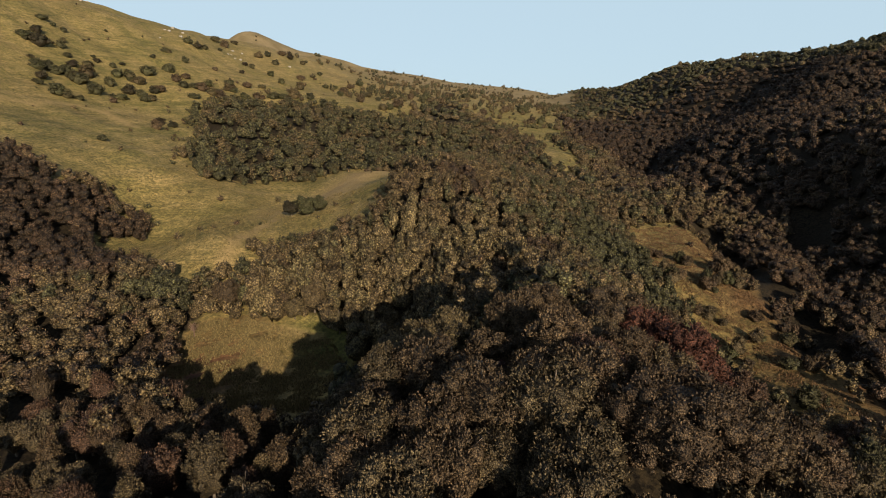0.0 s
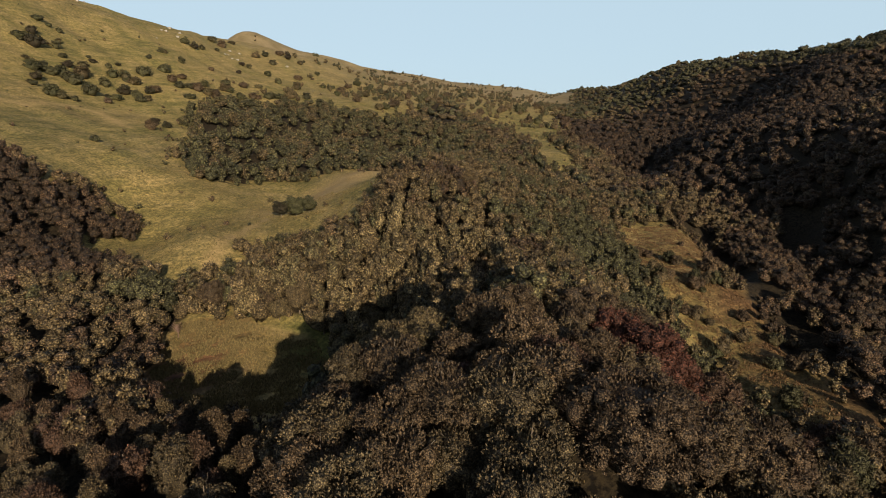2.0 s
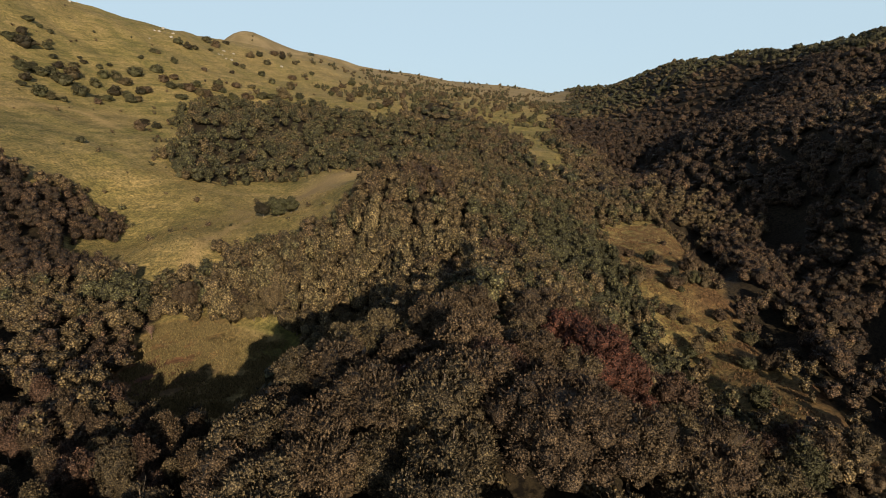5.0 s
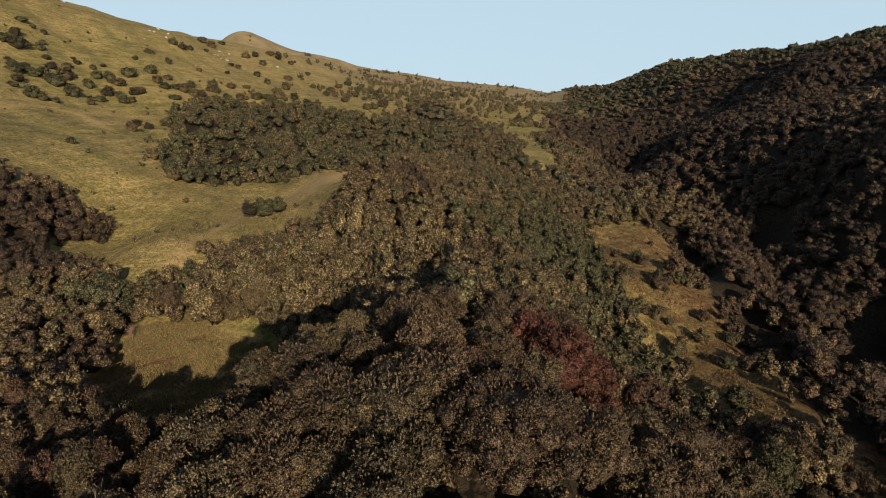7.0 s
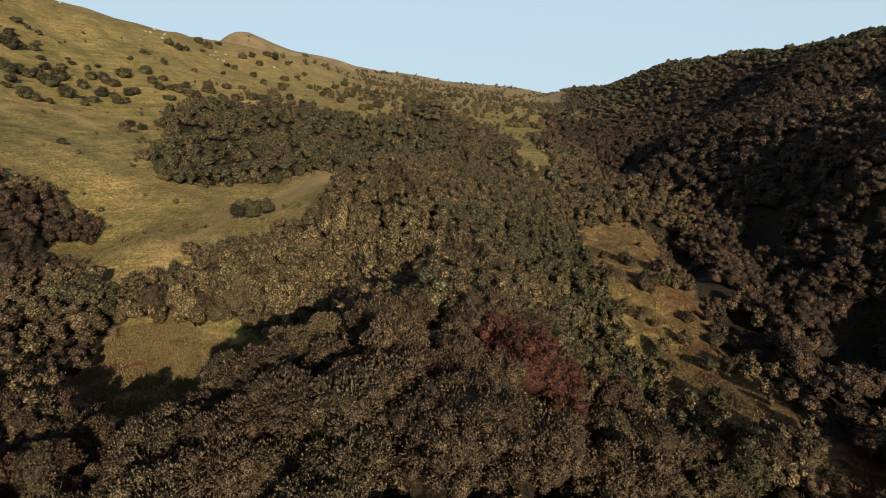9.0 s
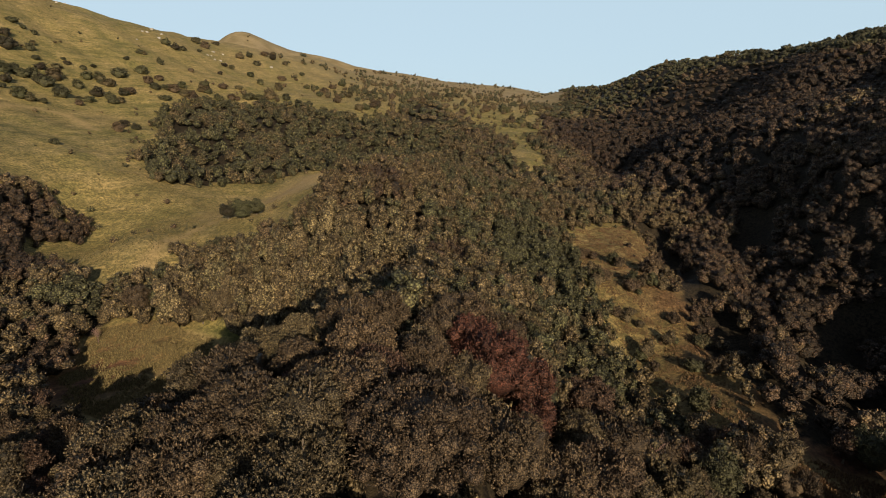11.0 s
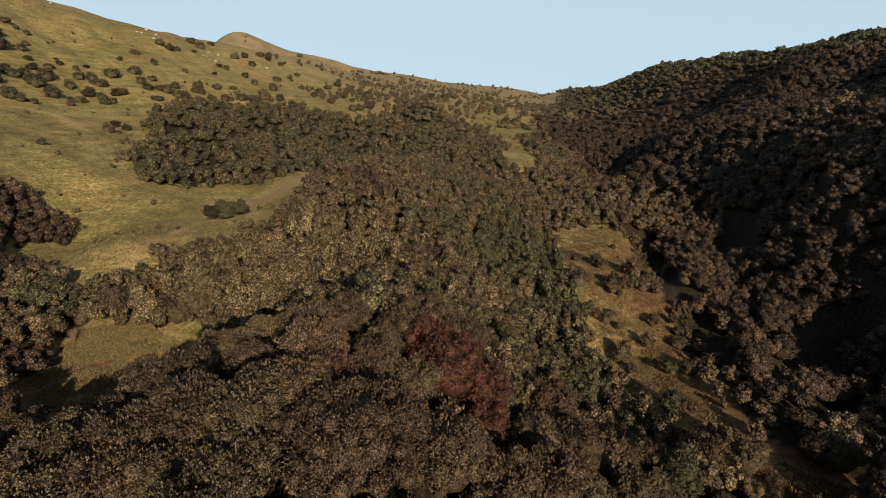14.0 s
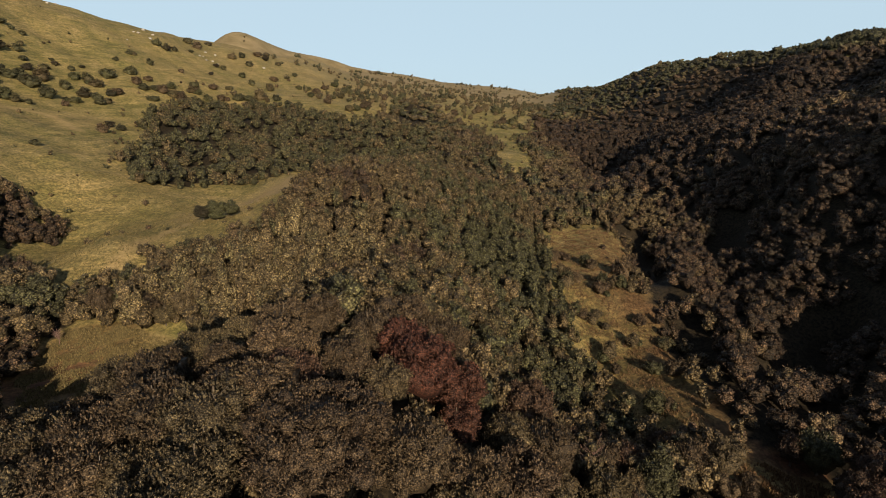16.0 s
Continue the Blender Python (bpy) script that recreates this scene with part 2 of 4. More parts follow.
profile(260, 119, 80, 58, 47, 33, 30, 33, 32, 33, 29, 24, 21, 22, 26, 46, 60, 70, 101)
profile(330, 158, 114, 75, 58, 49, 42, 34, 31, 33, 33, 33, 25, 17, 40, 55, 68, 81, 116)
profile(420, 188, 167, 114, 88, 67, 59, 56, 48, 41, 37, 35, 32, 30, 41, 66, 98, 114, 107)
profile(490, 185, 182, 148, 113, 84, 74, 68, 61, 52, 46, 42, 39, 41, 50, 75, 110, 116, 83)
profile(580, 161, 154, 155, 140, 107, 85, 76, 72, 65, 59, 52, 46, 51, 75, 99, 113, 88, 54)
profile(700, 127, 105, 112, 142, 142, 118, 96, 84, 77, 70, 63, 59, 72, 105, 124, 93, 53, 16)
profile(900, 80, 59, 65, 85, 116, 143, 120, 101, 96, 82, 68, 71, 104, 127, 92, 33, -5, -43)
profile(1200, 23, 37, 74, 93, 76, 99, 136, 130, 107, 97, 90, 103, 88, 46, -6, -64, -102, -137)
profile(1500, -36, 15, 104, 205, 224, 93, 87, 127, 130, 124, 104, 56, -12, -40, -40, -40, -40, -40)
profile(1750, -40, -30, 66, 175, 237, 228, 190, 167, 131, 92, 44, -20, -40, -40, -40, -40, -40, -40)
profile(2200, -40, -40, -40, -40, -10, 27, 38, 30, -19, -40, -40, -40, -40, -40, -40, -40, -40, -40)
STATIONS, HEIGHTS, SLANT = np.array(STATIONS), np.array(HEIGHTS), np.array(SLANTS)


def spline(grid, knots, at, axis):
    """Smooth (Catmull-Rom) reading of a table along one axis, at fractional knots."""
    k = np.clip(np.interp(at, knots, np.arange(len(knots))), 0, len(knots) - 1.0001)
    i = k.astype(int)
    f = k - i
    pick = lambda j: np.clip(i + j, 0, len(knots) - 1)
    w = (-0.5 * f + f * f - 0.5 * f ** 3, 1 - 2.5 * f * f + 1.5 * f ** 3, 0.5 * f + 2 * f * f - 1.5 * f ** 3, -0.5 * f * f + 0.5 * f ** 3)
    return [(pick(j - 1), w[j]) for j in range(4)]


def lie(x, y):
    """Height of the bare ground without its small relief."""
    x, y = np.asarray(x, float), np.asarray(y, float)
    far = np.clip(y, -60, 2200)
    a = spline(HEIGHTS, STATIONS, np.log(far + REACH), 0)
    b = spline(HEIGHTS, SLANT, x / (np.maximum(far, -20) + REACH), 1)
    z = 0
    for i, wi in a:
        for j, wj in b:
            z = z + wi * wj * HEIGHTS[i, j]
    return z


def ripple(x, y, size, seed):
    """Cheap smooth noise from sines, about -1 to 1."""
    r = np.random.RandomState(seed)
    z = 0
    for k in range(7):
        a, p = r.uniform(0, 2 * math.pi, 2)
        f = 2 * math.pi / size * r.uniform(0.6, 1.7)
        z = z + np.sin((x * math.cos(a) + y * math.sin(a)) * f + p)
    return z / 3.2


GULLY = ((101, 190), (95, 165), (89, 143), (87, 120), (85, 104))
# treeless holes of the side valley: place on the plan and half width
HOLES = ((128, 172, 8), (135, 184, 8), (103, 100, 5.5), (108, 107, 5.5), (120, 112, 6), (126, 116, 6))


def off_line(x, y, line):
    """Distance on the plan from a broken line."""
    best = np.full(np.shape(x), 1e9)
    for (ax, ay), (bx, by) in zip(line, line[1:]):
        t = np.clip(((x - ax) * (bx - ax) + (y - ay) * (by - ay)) / ((bx - ax) ** 2 + (by - ay) ** 2), 0, 1)
        best = np.minimum(best, np.hypot(x - ax - t * (bx - ax), y - ay - t * (by - ay)))
    return best


def ground_height(x, y):
    x, y = np.asarray(x, float), np.asarray(y, float)
    knoll = 33 * np.exp(-((x + 560) / 62) ** 2 - ((y - 1550) / 110) ** 2)
    # unseen hill right of the camera, added to cast shade on the right slope
    shade_hill = 110 * np.exp(-((x - 234) / 65) ** 2 - ((y - 12) / 68) ** 2)
    brow = 7 * np.exp(-((x - 385) / 60) ** 2 - ((y - 590) / 80) ** 2)
    cliff = 12 * np.exp(-((x + 372) / 62) ** 2 - ((y - 1560) / 110) ** 2)
    holes = sum(4.5 * np.exp(-((x - a) ** 2 + (y - b) ** 2) / c ** 2) for a, b, c in HOLES)
    return lie(x, y) - holes + cliff + knoll + shade_hill + brow - (3.4 + 1.3 * ripple(x, y, 30, 72)) * np.exp(-(off_line(x, y, GULLY) / 5.5) ** 2) + 0.25 * ripple(x, y, 9, 3) + np.clip(y / 160, 0.3, 1.5) * 0.55 * ripple(x, y, 34, 5) + np.clip((y - 220) / 250, 0, 1.5) * 0.9 * ripple(x, y, 110, 8)

# ---- where the woods open: outlines on the plan ----
HILL_GRASS = ((-2500, 172), (-142, 168), (-125, 166), (-120, 176), (-109, 172), (-95, 168), (-97, 160), (-100, 140), (-77, 122), (-64, 115), (-56, 115), (-52, 126),
              (-43, 137), (-35, 140), (-25, 136), (-16, 140), (-8, 170), (-12, 215), (-25, 239), (-36, 248), (-61, 250), (-84, 236), (-92, 217),
              (-102, 215), (-114, 233), (-126, 264), (-137, 292), (-150, 318), (-163, 345), (-160, 385), (-153, 409), (-128, 424), (-129, 440), (-105, 447), (-67, 423), (-40, 424), (-30, 453))
FAR_GRASS = ((-30, 453), (-27, 482), (-9, 600), (26, 580), (35, 531), (50, 493), (63, 450), (70, 420), (65, 333), (61, 289), (77, 304), (90, 363), (94, 444), (113, 541),
             (143, 640), (218, 918), (270, 1100), (330, 1500), (300, 2600), (-2500, 2600), (-2500, 172))
GLADE = ((-53, 96), (-53, 103), (-43, 106), (-44, 112), (-41, 112), (-39, 104), (-33, 100), (-26, 99), (-23, 98), (-18, 89), (-15, 80), (-20, 74), (-28, 71), (-35, 72), (-43, 76), (-50, 84))
# glade end under the crest's shadow: dark soil there paints that shade in
SHADY_DELL = ((-18, 89), (-11, 82), (-10, 70), (-15, 62), (-20, 59), (-28, 60), (-36, 63), (-42, 69), (-48, 80), (-43, 78), (-20, 76))
BANK = ((66, 181), (86, 189), (92, 182), (91, 168), (82, 146), (79, 129), (80, 119), (80, 111), (77, 96), (76, 90), (76, 79), (70, 76), (65, 79), (62, 86), (62, 95), (61, 101), (60, 109), (60, 116), (59, 126), (58, 134), (62, 155))
OPENINGS = (((60, 289), (79, 293), (92, 338), (90, 370), (68, 374), (61, 326)), ((55, 480), (80, 486), (88, 458), (104, 446), (125, 561), (125, 610), (85, 574), (60, 521)),
            ((310, 412), (337, 424), (317, 392), (301, 390)), ((71, 66), (77, 69), (86, 66), (88, 60), (78, 58), (72, 61)),
            ((171, 559), (217, 613), (210, 593), (171, 547)), ((164, 637), (213, 730), (205, 701), (160, 615)))
TRACKS = (((-46, 190), (-52, 172), (-53, 162), (-54, 153), (-55, 142), (-56, 132), (-55, 121)),
          ((-43, 112), (-42, 108), (-40, 104), (-36, 101), (-32, 100), (-26, 98)),
          ((-205, 248), (-197, 257), (-197, 284), (-183, 290), (-157, 270)))


def inside(x, y, outline):
    x, y = np.asarray(x, float), np.asarray(y, float)
    hit = np.zeros(x.shape, bool)
    for (ax, ay), (bx, by) in zip(outline, outline[1:] + outline[:1]):
        if ay != by:
            hit ^= ((ay > y) != (by > y)) & (x < (bx - ax) * (y - ay) / (by - ay) + ax)
    return hit


def grassy(x, y, wobble=1.0):
    """Whether a place is open grass; its edges waver."""
    k = wobble * np.clip(np.asarray(y) / 120, 0.5, 4)
    x, y = x + k * 1.6 * ripple(x, y, 14, 21), y + k * 1.6 * ripple(x, y, 14, 22)
    hit = inside(x, y, HILL_GRASS + FAR_GRASS[1:-1]) | inside(x, y, GLADE) | inside(x, y, BANK)
    for o in OPENINGS:
        hit |= inside(x, y, o)
    return hit


# ---- the ground: one sheet to the horizon ----
def sheet_rows():
    ys = [-900, -500, -300, -200, -140, -100, -70, -45, -25, -10]
    y = 0.0
    while y < 3600:
        ys.append(y)
        y += max(1.3, 0.0105 * y)
    return np.array(ys + [4200.0])


def build_ground():
    ys = sheet_rows()
    side = np.concatenate([[-4.0, -2.5, -1.8, -1.4, -1.2, -1.05], np.linspace(-0.95, 0.98, 171), [1.08, 1.2, 1.4, 1.8, 2.5, 4.0]])
    w = np.maximum(ys, 0) + 55 + np.maximum(-ys, 0)
    x = side[None, :] * w[:, None]
    y = np.repeat(ys[:, None], len(side), 1)
    z = ground_height(x, y)
    r, c = x.shape
    me = bpy.data.meshes.new("ground")
    i = np.arange(r * c).reshape(r, c)
    quads = np.stack([i[:-1, :-1], i[:-1, 1:], i[1:, 1:], i[1:, :-1]], -1).reshape(-1, 4)
    fill_mesh(me, np.stack([x, y, z], -1).reshape(-1, 3), quads)
    me.polygons.foreach_set("use_smooth", np.ones(len(quads), bool))
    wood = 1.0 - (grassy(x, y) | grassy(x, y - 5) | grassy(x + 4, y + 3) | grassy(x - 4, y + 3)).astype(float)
    # dark soil all along the gully, in place of the shade beside the bank
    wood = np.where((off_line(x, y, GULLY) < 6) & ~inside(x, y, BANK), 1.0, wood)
    dry = np.zeros(x.shape)
    for line, half in zip(TRACKS, (1.7, 1.1, 1.6)):
        dry = np.maximum(dry, np.clip(1.6 - off_line(x, y, line) / half, 0, 1) * min(1.0, half / 1.5) * 0.8)
    dry = np.maximum(dry, 0.95 * np.clip(1.4 - off_line(x, y, ((-52, 178), (-42, 212), (-28, 238))) / 14, 0, 1))
    red = np.clip((175 - y) / 60, 0, 1) * np.clip((x - 56) / 22, 0, 1) * np.clip(0.7 + 0.35 * ripple(x, y, 22, 71), 0.3, 0.95)
    red = np.maximum(red, 0.95 * np.clip(1.5 - np.hypot(x + 46, (y - 86) * 1.0) / 13, 0, 1))
    red = np.maximum(red, 0.5 * inside(x, y, GLADE) * np.clip((-24 - x) / 12, 0, 1))
    lush = np.clip(1.5 - np.hypot((x + 78) / 34, (y - 165) / 26), 0, 1) * 0.25
    lush = np.maximum(lush, np.clip(1.3 - np.hypot((x - 90) / 60, (y - 510) / 120), 0, 1) * 0.3)
    lush = np.maximum(lush, 0.8 * np.clip(1.5 - np.hypot((x + 22) / 11, (y - 97) / 8), 0, 1))
    # the last value pales the ground with distance, as hazy air would
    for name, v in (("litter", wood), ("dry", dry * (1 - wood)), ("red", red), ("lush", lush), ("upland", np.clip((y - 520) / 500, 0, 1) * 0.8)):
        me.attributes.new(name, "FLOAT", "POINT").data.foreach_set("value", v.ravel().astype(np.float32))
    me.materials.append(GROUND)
    return tagged(new("ground", me), "hilly valley ground of sun-dried grass and woodland soil", "ground", kind="structure")


def fill_mesh(me, verts, faces):
    """Verts (n, 3) and faces (m, 3 or 4) into a mesh, quickly."""
    k = faces.shape[1]
    me.vertices.add(len(verts))
    me.vertices.foreach_set("co", np.ascontiguousarray(verts, np.float32).ravel())
    me.loops.add(faces.size)
    me.loops.foreach_set("vertex_index", np.ascontiguousarray(faces, np.int32).ravel())
    me.polygons.add(len(faces))
    me.polygons.foreach_set("loop_start", np.arange(0, faces.size, k, dtype=np.int32))
    me.update(calc_edges=True)


build_ground()

# ---- trees ----
def ball(level):
    bm = bmesh.new()
    bmesh.ops.create_icosphere(bm, subdivisions=level, radius=1.0)
    v = np.array([p.co[:] for p in bm.verts])
    f = np.array([[p.index for p in q.verts] for q in bm.faces])
    bm.free()
    return v, f


BALLS = {k: ball(k) for k in (1, 2, 3)}


def crown_shape(seed, radius, height, base, lobes, tufts, leaf, pointed=0.0, upright=0.7, heart=0.86, flat=1.0, slim=0.35, lump=(0.24, 0.42), body_core=2, blunt=False):
    """A crown as vertices and triangles: uneven lobes round a stem, each a dark leafy core set about with leaf sprays that
    point outward and up. base: where the crown begins; pointed: how far it narrows to its top; lump: the lobes' size by the radius."""
    r = np.random.RandomState(seed)
    mid, half = (height + base) / 2, (height - base) / 2
    out_to = 0.94 - (lump[0] + lump[1]) / 2
    body = 0.5 + 0.36 * out_to
    centres, sizes = [np.array([0, 0, mid - 0.1 * half])], [np.array([radius * body, radius * body, half * 0.86])]
    for k in range(lobes):
        a, up = k * 2.4 + r.uniform(-0.5, 0.5), r.uniform(-0.5, 0.92)
        out = radius * (out_to - pointed * 0.45 * max(up, 0)) * math.sqrt(max(0.05, 1 - 0.8 * up * up)) * r.uniform(0.85, 1.12)
        s = radius * r.uniform(*lump) * (1 - 0.35 * pointed * max(up, 0))
        centres.append(np.array([math.cos(a) * out, math.sin(a) * out, mid + up * half * 0.86]))
        sizes.append(np.array([s, s, s * flat * r.uniform(0.85, 1.25)]))
    verts, faces, n = [], [], 0
    for k, (c, s) in enumerate(zip(centres, sizes)):
        bv, bf = BALLS[body_core if k == 0 else 1]
        v = bv * s * heart * (1 + 0.12 * r.randn(len(bv), 1)) + c
        verts.append(v), faces.append(bf + n)
        n += len(v)
    area = np.array([s[0] * (s[0] + s[2]) for s in sizes])
    pick = r.choice(len(sizes), tufts * 3, p=area / area.sum())
    d = r.randn(tufts * 3, 3)
    d[:, 2] = np.where(d[:, 2] < -0.3, -d[:, 2], d[:, 2])
    d /= np.linalg.norm(d, axis=1)[:, None]
    C, S = np.array(centres), np.array(sizes)
    p = C[pick] + d * S[pick] * r.uniform(0.82, 1.06, (len(d), 1))
    hidden = np.zeros(len(p), bool)
    for k in range(len(C)):
        hidden |= (np.linalg.norm((p - C[k]) / S[k], axis=1) < 0.80) & (pick != k)
    p, d = p[~hidden][:tufts], d[~hidden][:tufts]
    tip = d * 0.8 + r.randn(*d.shape) * 0.36
    tip[:, 2] += upright
    tip /= np.linalg.norm(tip, axis=1)[:, None]
    wide = np.cross(tip, r.randn(*d.shape))
    wide /= np.linalg.norm(wide, axis=1)[:, None]
    ln = leaf * r.uniform(0.6, 1.5, (len(p), 1))
    if blunt:                                       # a spray that widens and ends in a short tip
        mid_leaf = p + tip * ln * 0.55
        spray = np.stack([p, mid_leaf + wide * ln * slim, p + tip * ln, mid_leaf - wide * ln * slim], 1)
        k = np.arange(len(p))[:, None] * 4 + n
        verts.append(spray.reshape(-1, 3))
        faces.append(np.concatenate([k + (0, 1, 2), k + (0, 2, 3)]))
    else:
        tri = np.stack([p - wide * ln * slim, p + wide * ln * slim, p + tip * ln], 1)
        verts.append(tri.reshape(-1, 3))
        faces.append(np.arange(len(p) * 3).reshape(-1, 3) + n)
    return np.concatenate(verts), np.concatenate(faces)


def tube(points, radii, sides):
    """A tapered limb along points."""
    v, f = [], []
    for k, (p, rad) in enumerate(zip(points, radii)):
        way = Vector(points[min(k + 1, len(points) - 1)]) - Vector(points[max(k - 1, 0)])
        q = way.to_track_quat("Z", "Y")
        for s in range(sides):
            a = 2 * math.pi * s / sides
            v.append(Vector(p) + q @ Vector((math.cos(a) * rad, math.sin(a) * rad, 0)))
    for k in range(len(points) - 1):
        for s in range(sides):
            a, b = k * sides + s, k * sides + (s + 1) % sides
            f += [(a, b, b + sides), (a, b + sides, a + sides)]
    return np.array([p[:] for p in v]), np.array(f)


def trunk_shape(seed, height, reach, limbs, thick=0.2, sides=6):
    r = np.random.RandomState(seed)
    lean = r.uniform(-0.35, 0.35, 2)
    stem = [(lean[0] * k * k, lean[1] * k * k, -0.6 + (height + 0.6) * k) for k in np.linspace(0, 1, 5)]
    verts, faces, n = [], [], 0
    v, f = tube(stem, np.linspace(thick, thick * 0.25, 5), sides)
    verts.append(v), faces.append(f)
    n += len(v)
    for k in range(limbs):
        t = r.uniform(0.35, 0.9)
        a = k * 2.4 + r.uniform(-0.4, 0.4)
        root = np.array([lean[0] * t * t, lean[1] * t * t, height * t])
        ln = reach * r.uniform(0.6, 1.0) * (1.15 - 0.5 * t)
        out = np.array([math.cos(a), math.sin(a), 0])
        pts = [root, root + out * ln * 0.5 + (0, 0, ln * 0.28), root + out * ln * 0.95 + (0, 0, ln * 0.75)]
        v, f = tube([tuple(p) for p in pts], (thick * 0.5 * (1.2 - t), thick * 0.3 * (1.2 - t), 0.02), max(4, sides - 2))
        verts.append(v), faces.append(f + n)
        n += len(v)
    return np.concatenate(verts), np.concatenate(faces)


def mesh_of(name, shape, *materials):
    me = bpy.data.meshes.new(name)
    fill_mesh(me, *shape)
    for m in materials:
        me.materials.append(m)
    return me


def part(name, me, parent, label=""):
    ob = new(name, me)
    ob.parent = parent
    return tagged(ob, label)


# wide domes, upright ovals, rounded thickets and narrow pointed crowns: radius, height, base of crown, lobes, pointedness
KINDS = {"dome": (3.7, 6.6, 0.7, 36, 0.2), "oval": (2.5, 7.2, 0.6, 28, 0.5), "round": (2.9, 6.3, 0.5, 30, 0.1), "spire": (1.9, 8.0, 0.6, 22, 1.0),
         "broad": (3.6, 6.7, 0.8, 38, 0.25), "great": (6.4, 8.2, 0.8, 80, 0.35)}
CROWN_MESHES = {}


def crown_mesh(kind, seed, leaf, fine):
    key = (kind, seed, fine, leaf.name)
    if key not in CROWN_MESHES:
        base = next((m for k, m in CROWN_MESHES.items() if k[:3] == key[:3]), None)
        if base:
            me = base.copy()
            me.materials[0] = leaf
        else:
            rad, high, low, lobes, point = KINDS[kind]
            many = 9500 if kind == "great" else 3500 if kind == "broad" else 2100 if fine else 1150
            me = mesh_of("crown", crown_shape(seed, rad, high, low, lobes if fine else lobes // 2, many, 0.27 if fine else 0.34, pointed=point, upright=0.4,
                                              heart=0.9, flat=0.85 if kind in ("broad", "great") else 1.0, slim=0.26, lump=(0.09, 0.17) if kind == "great" else (0.14, 0.25) if fine else (0.2, 0.36), blunt=fine), leaf)
        CROWN_MESHES[key] = me
    return CROWN_MESHES[key]


TRUNKS = [mesh_of("trunk", trunk_shape(40 + k, 6.2, 2.6, 7), BARK) for k in range(3)]
TREE_WORDS = {"leaves_olive": "olive-brown", "leaves_moss": "moss-green", "leaves_green": "dark green", "leaves_brown": "brownish autumn", "leaves_rust": "rust-brown autumn", "leaves_maroon": "dark maroon autumn", "leaves_yellow_green": "yellow-green", "leaves_dark": "dark brown-green"}
SHAPE_WORDS = {"dome": "broad domed", "oval": "tall oval", "round": "round bushy", "broad": "dense rounded", "great": "great spreading domed", "spire": "narrow pointed"}
TREE_FIRST = {}


def plant(kind, seed, leaf, x, y, turn, size, stretch=1.0):
    """A tree of a kind, with trunk and crown, at a place of the plan."""
    z = float(ground_height(x, y))
    m = Matrix.Translation((x, y, z)) @ Matrix.Rotation(turn, 4, "Z") @ Matrix.Diagonal((size, size, size * stretch, 1))
    fine = y < 57 or kind in ("broad", "great")
    key = (kind, seed, leaf.name, fine)
    if key in TREE_FIRST:
        return copy_thing(TREE_FIRST[key], m)
    tree = new("tree")
    part("trunk", TRUNKS[seed % 3], tree)
    part("crown", crown_mesh(kind, seed, leaf, fine), tree)
    tree.matrix_basis = m
    TREE_FIRST[key] = tree
    return tagged(tree, f"{SHAPE_WORDS[kind]} tree with {TREE_WORDS[leaf.name]} leaves in dense woodland", "tree", "trees of the near woods")


def scatter(spacing, y0, y1, seed, margin=0.88, wide=22):
    """Places on a shaken grid, within the stretch of valley from y0 to y1."""
    r = np.random.RandomState(seed)
    out = []
    y = y0
    while y < y1:
        step = spacing(y) if callable(spacing) else spacing
        half = margin * y + wide
        n = int(2 * half / step)
        xs = np.linspace(-half + 14, half + 14, n) + r.uniform(-0.42, 0.42, n) * step + (step / 2 if len(out) % 2 else 0)
        ys = y + r.uniform(-0.55, 0.55, n) * step
        out.append(np.stack([xs, ys], 1))
        y += step * 0.9
    return np.concatenate(out)


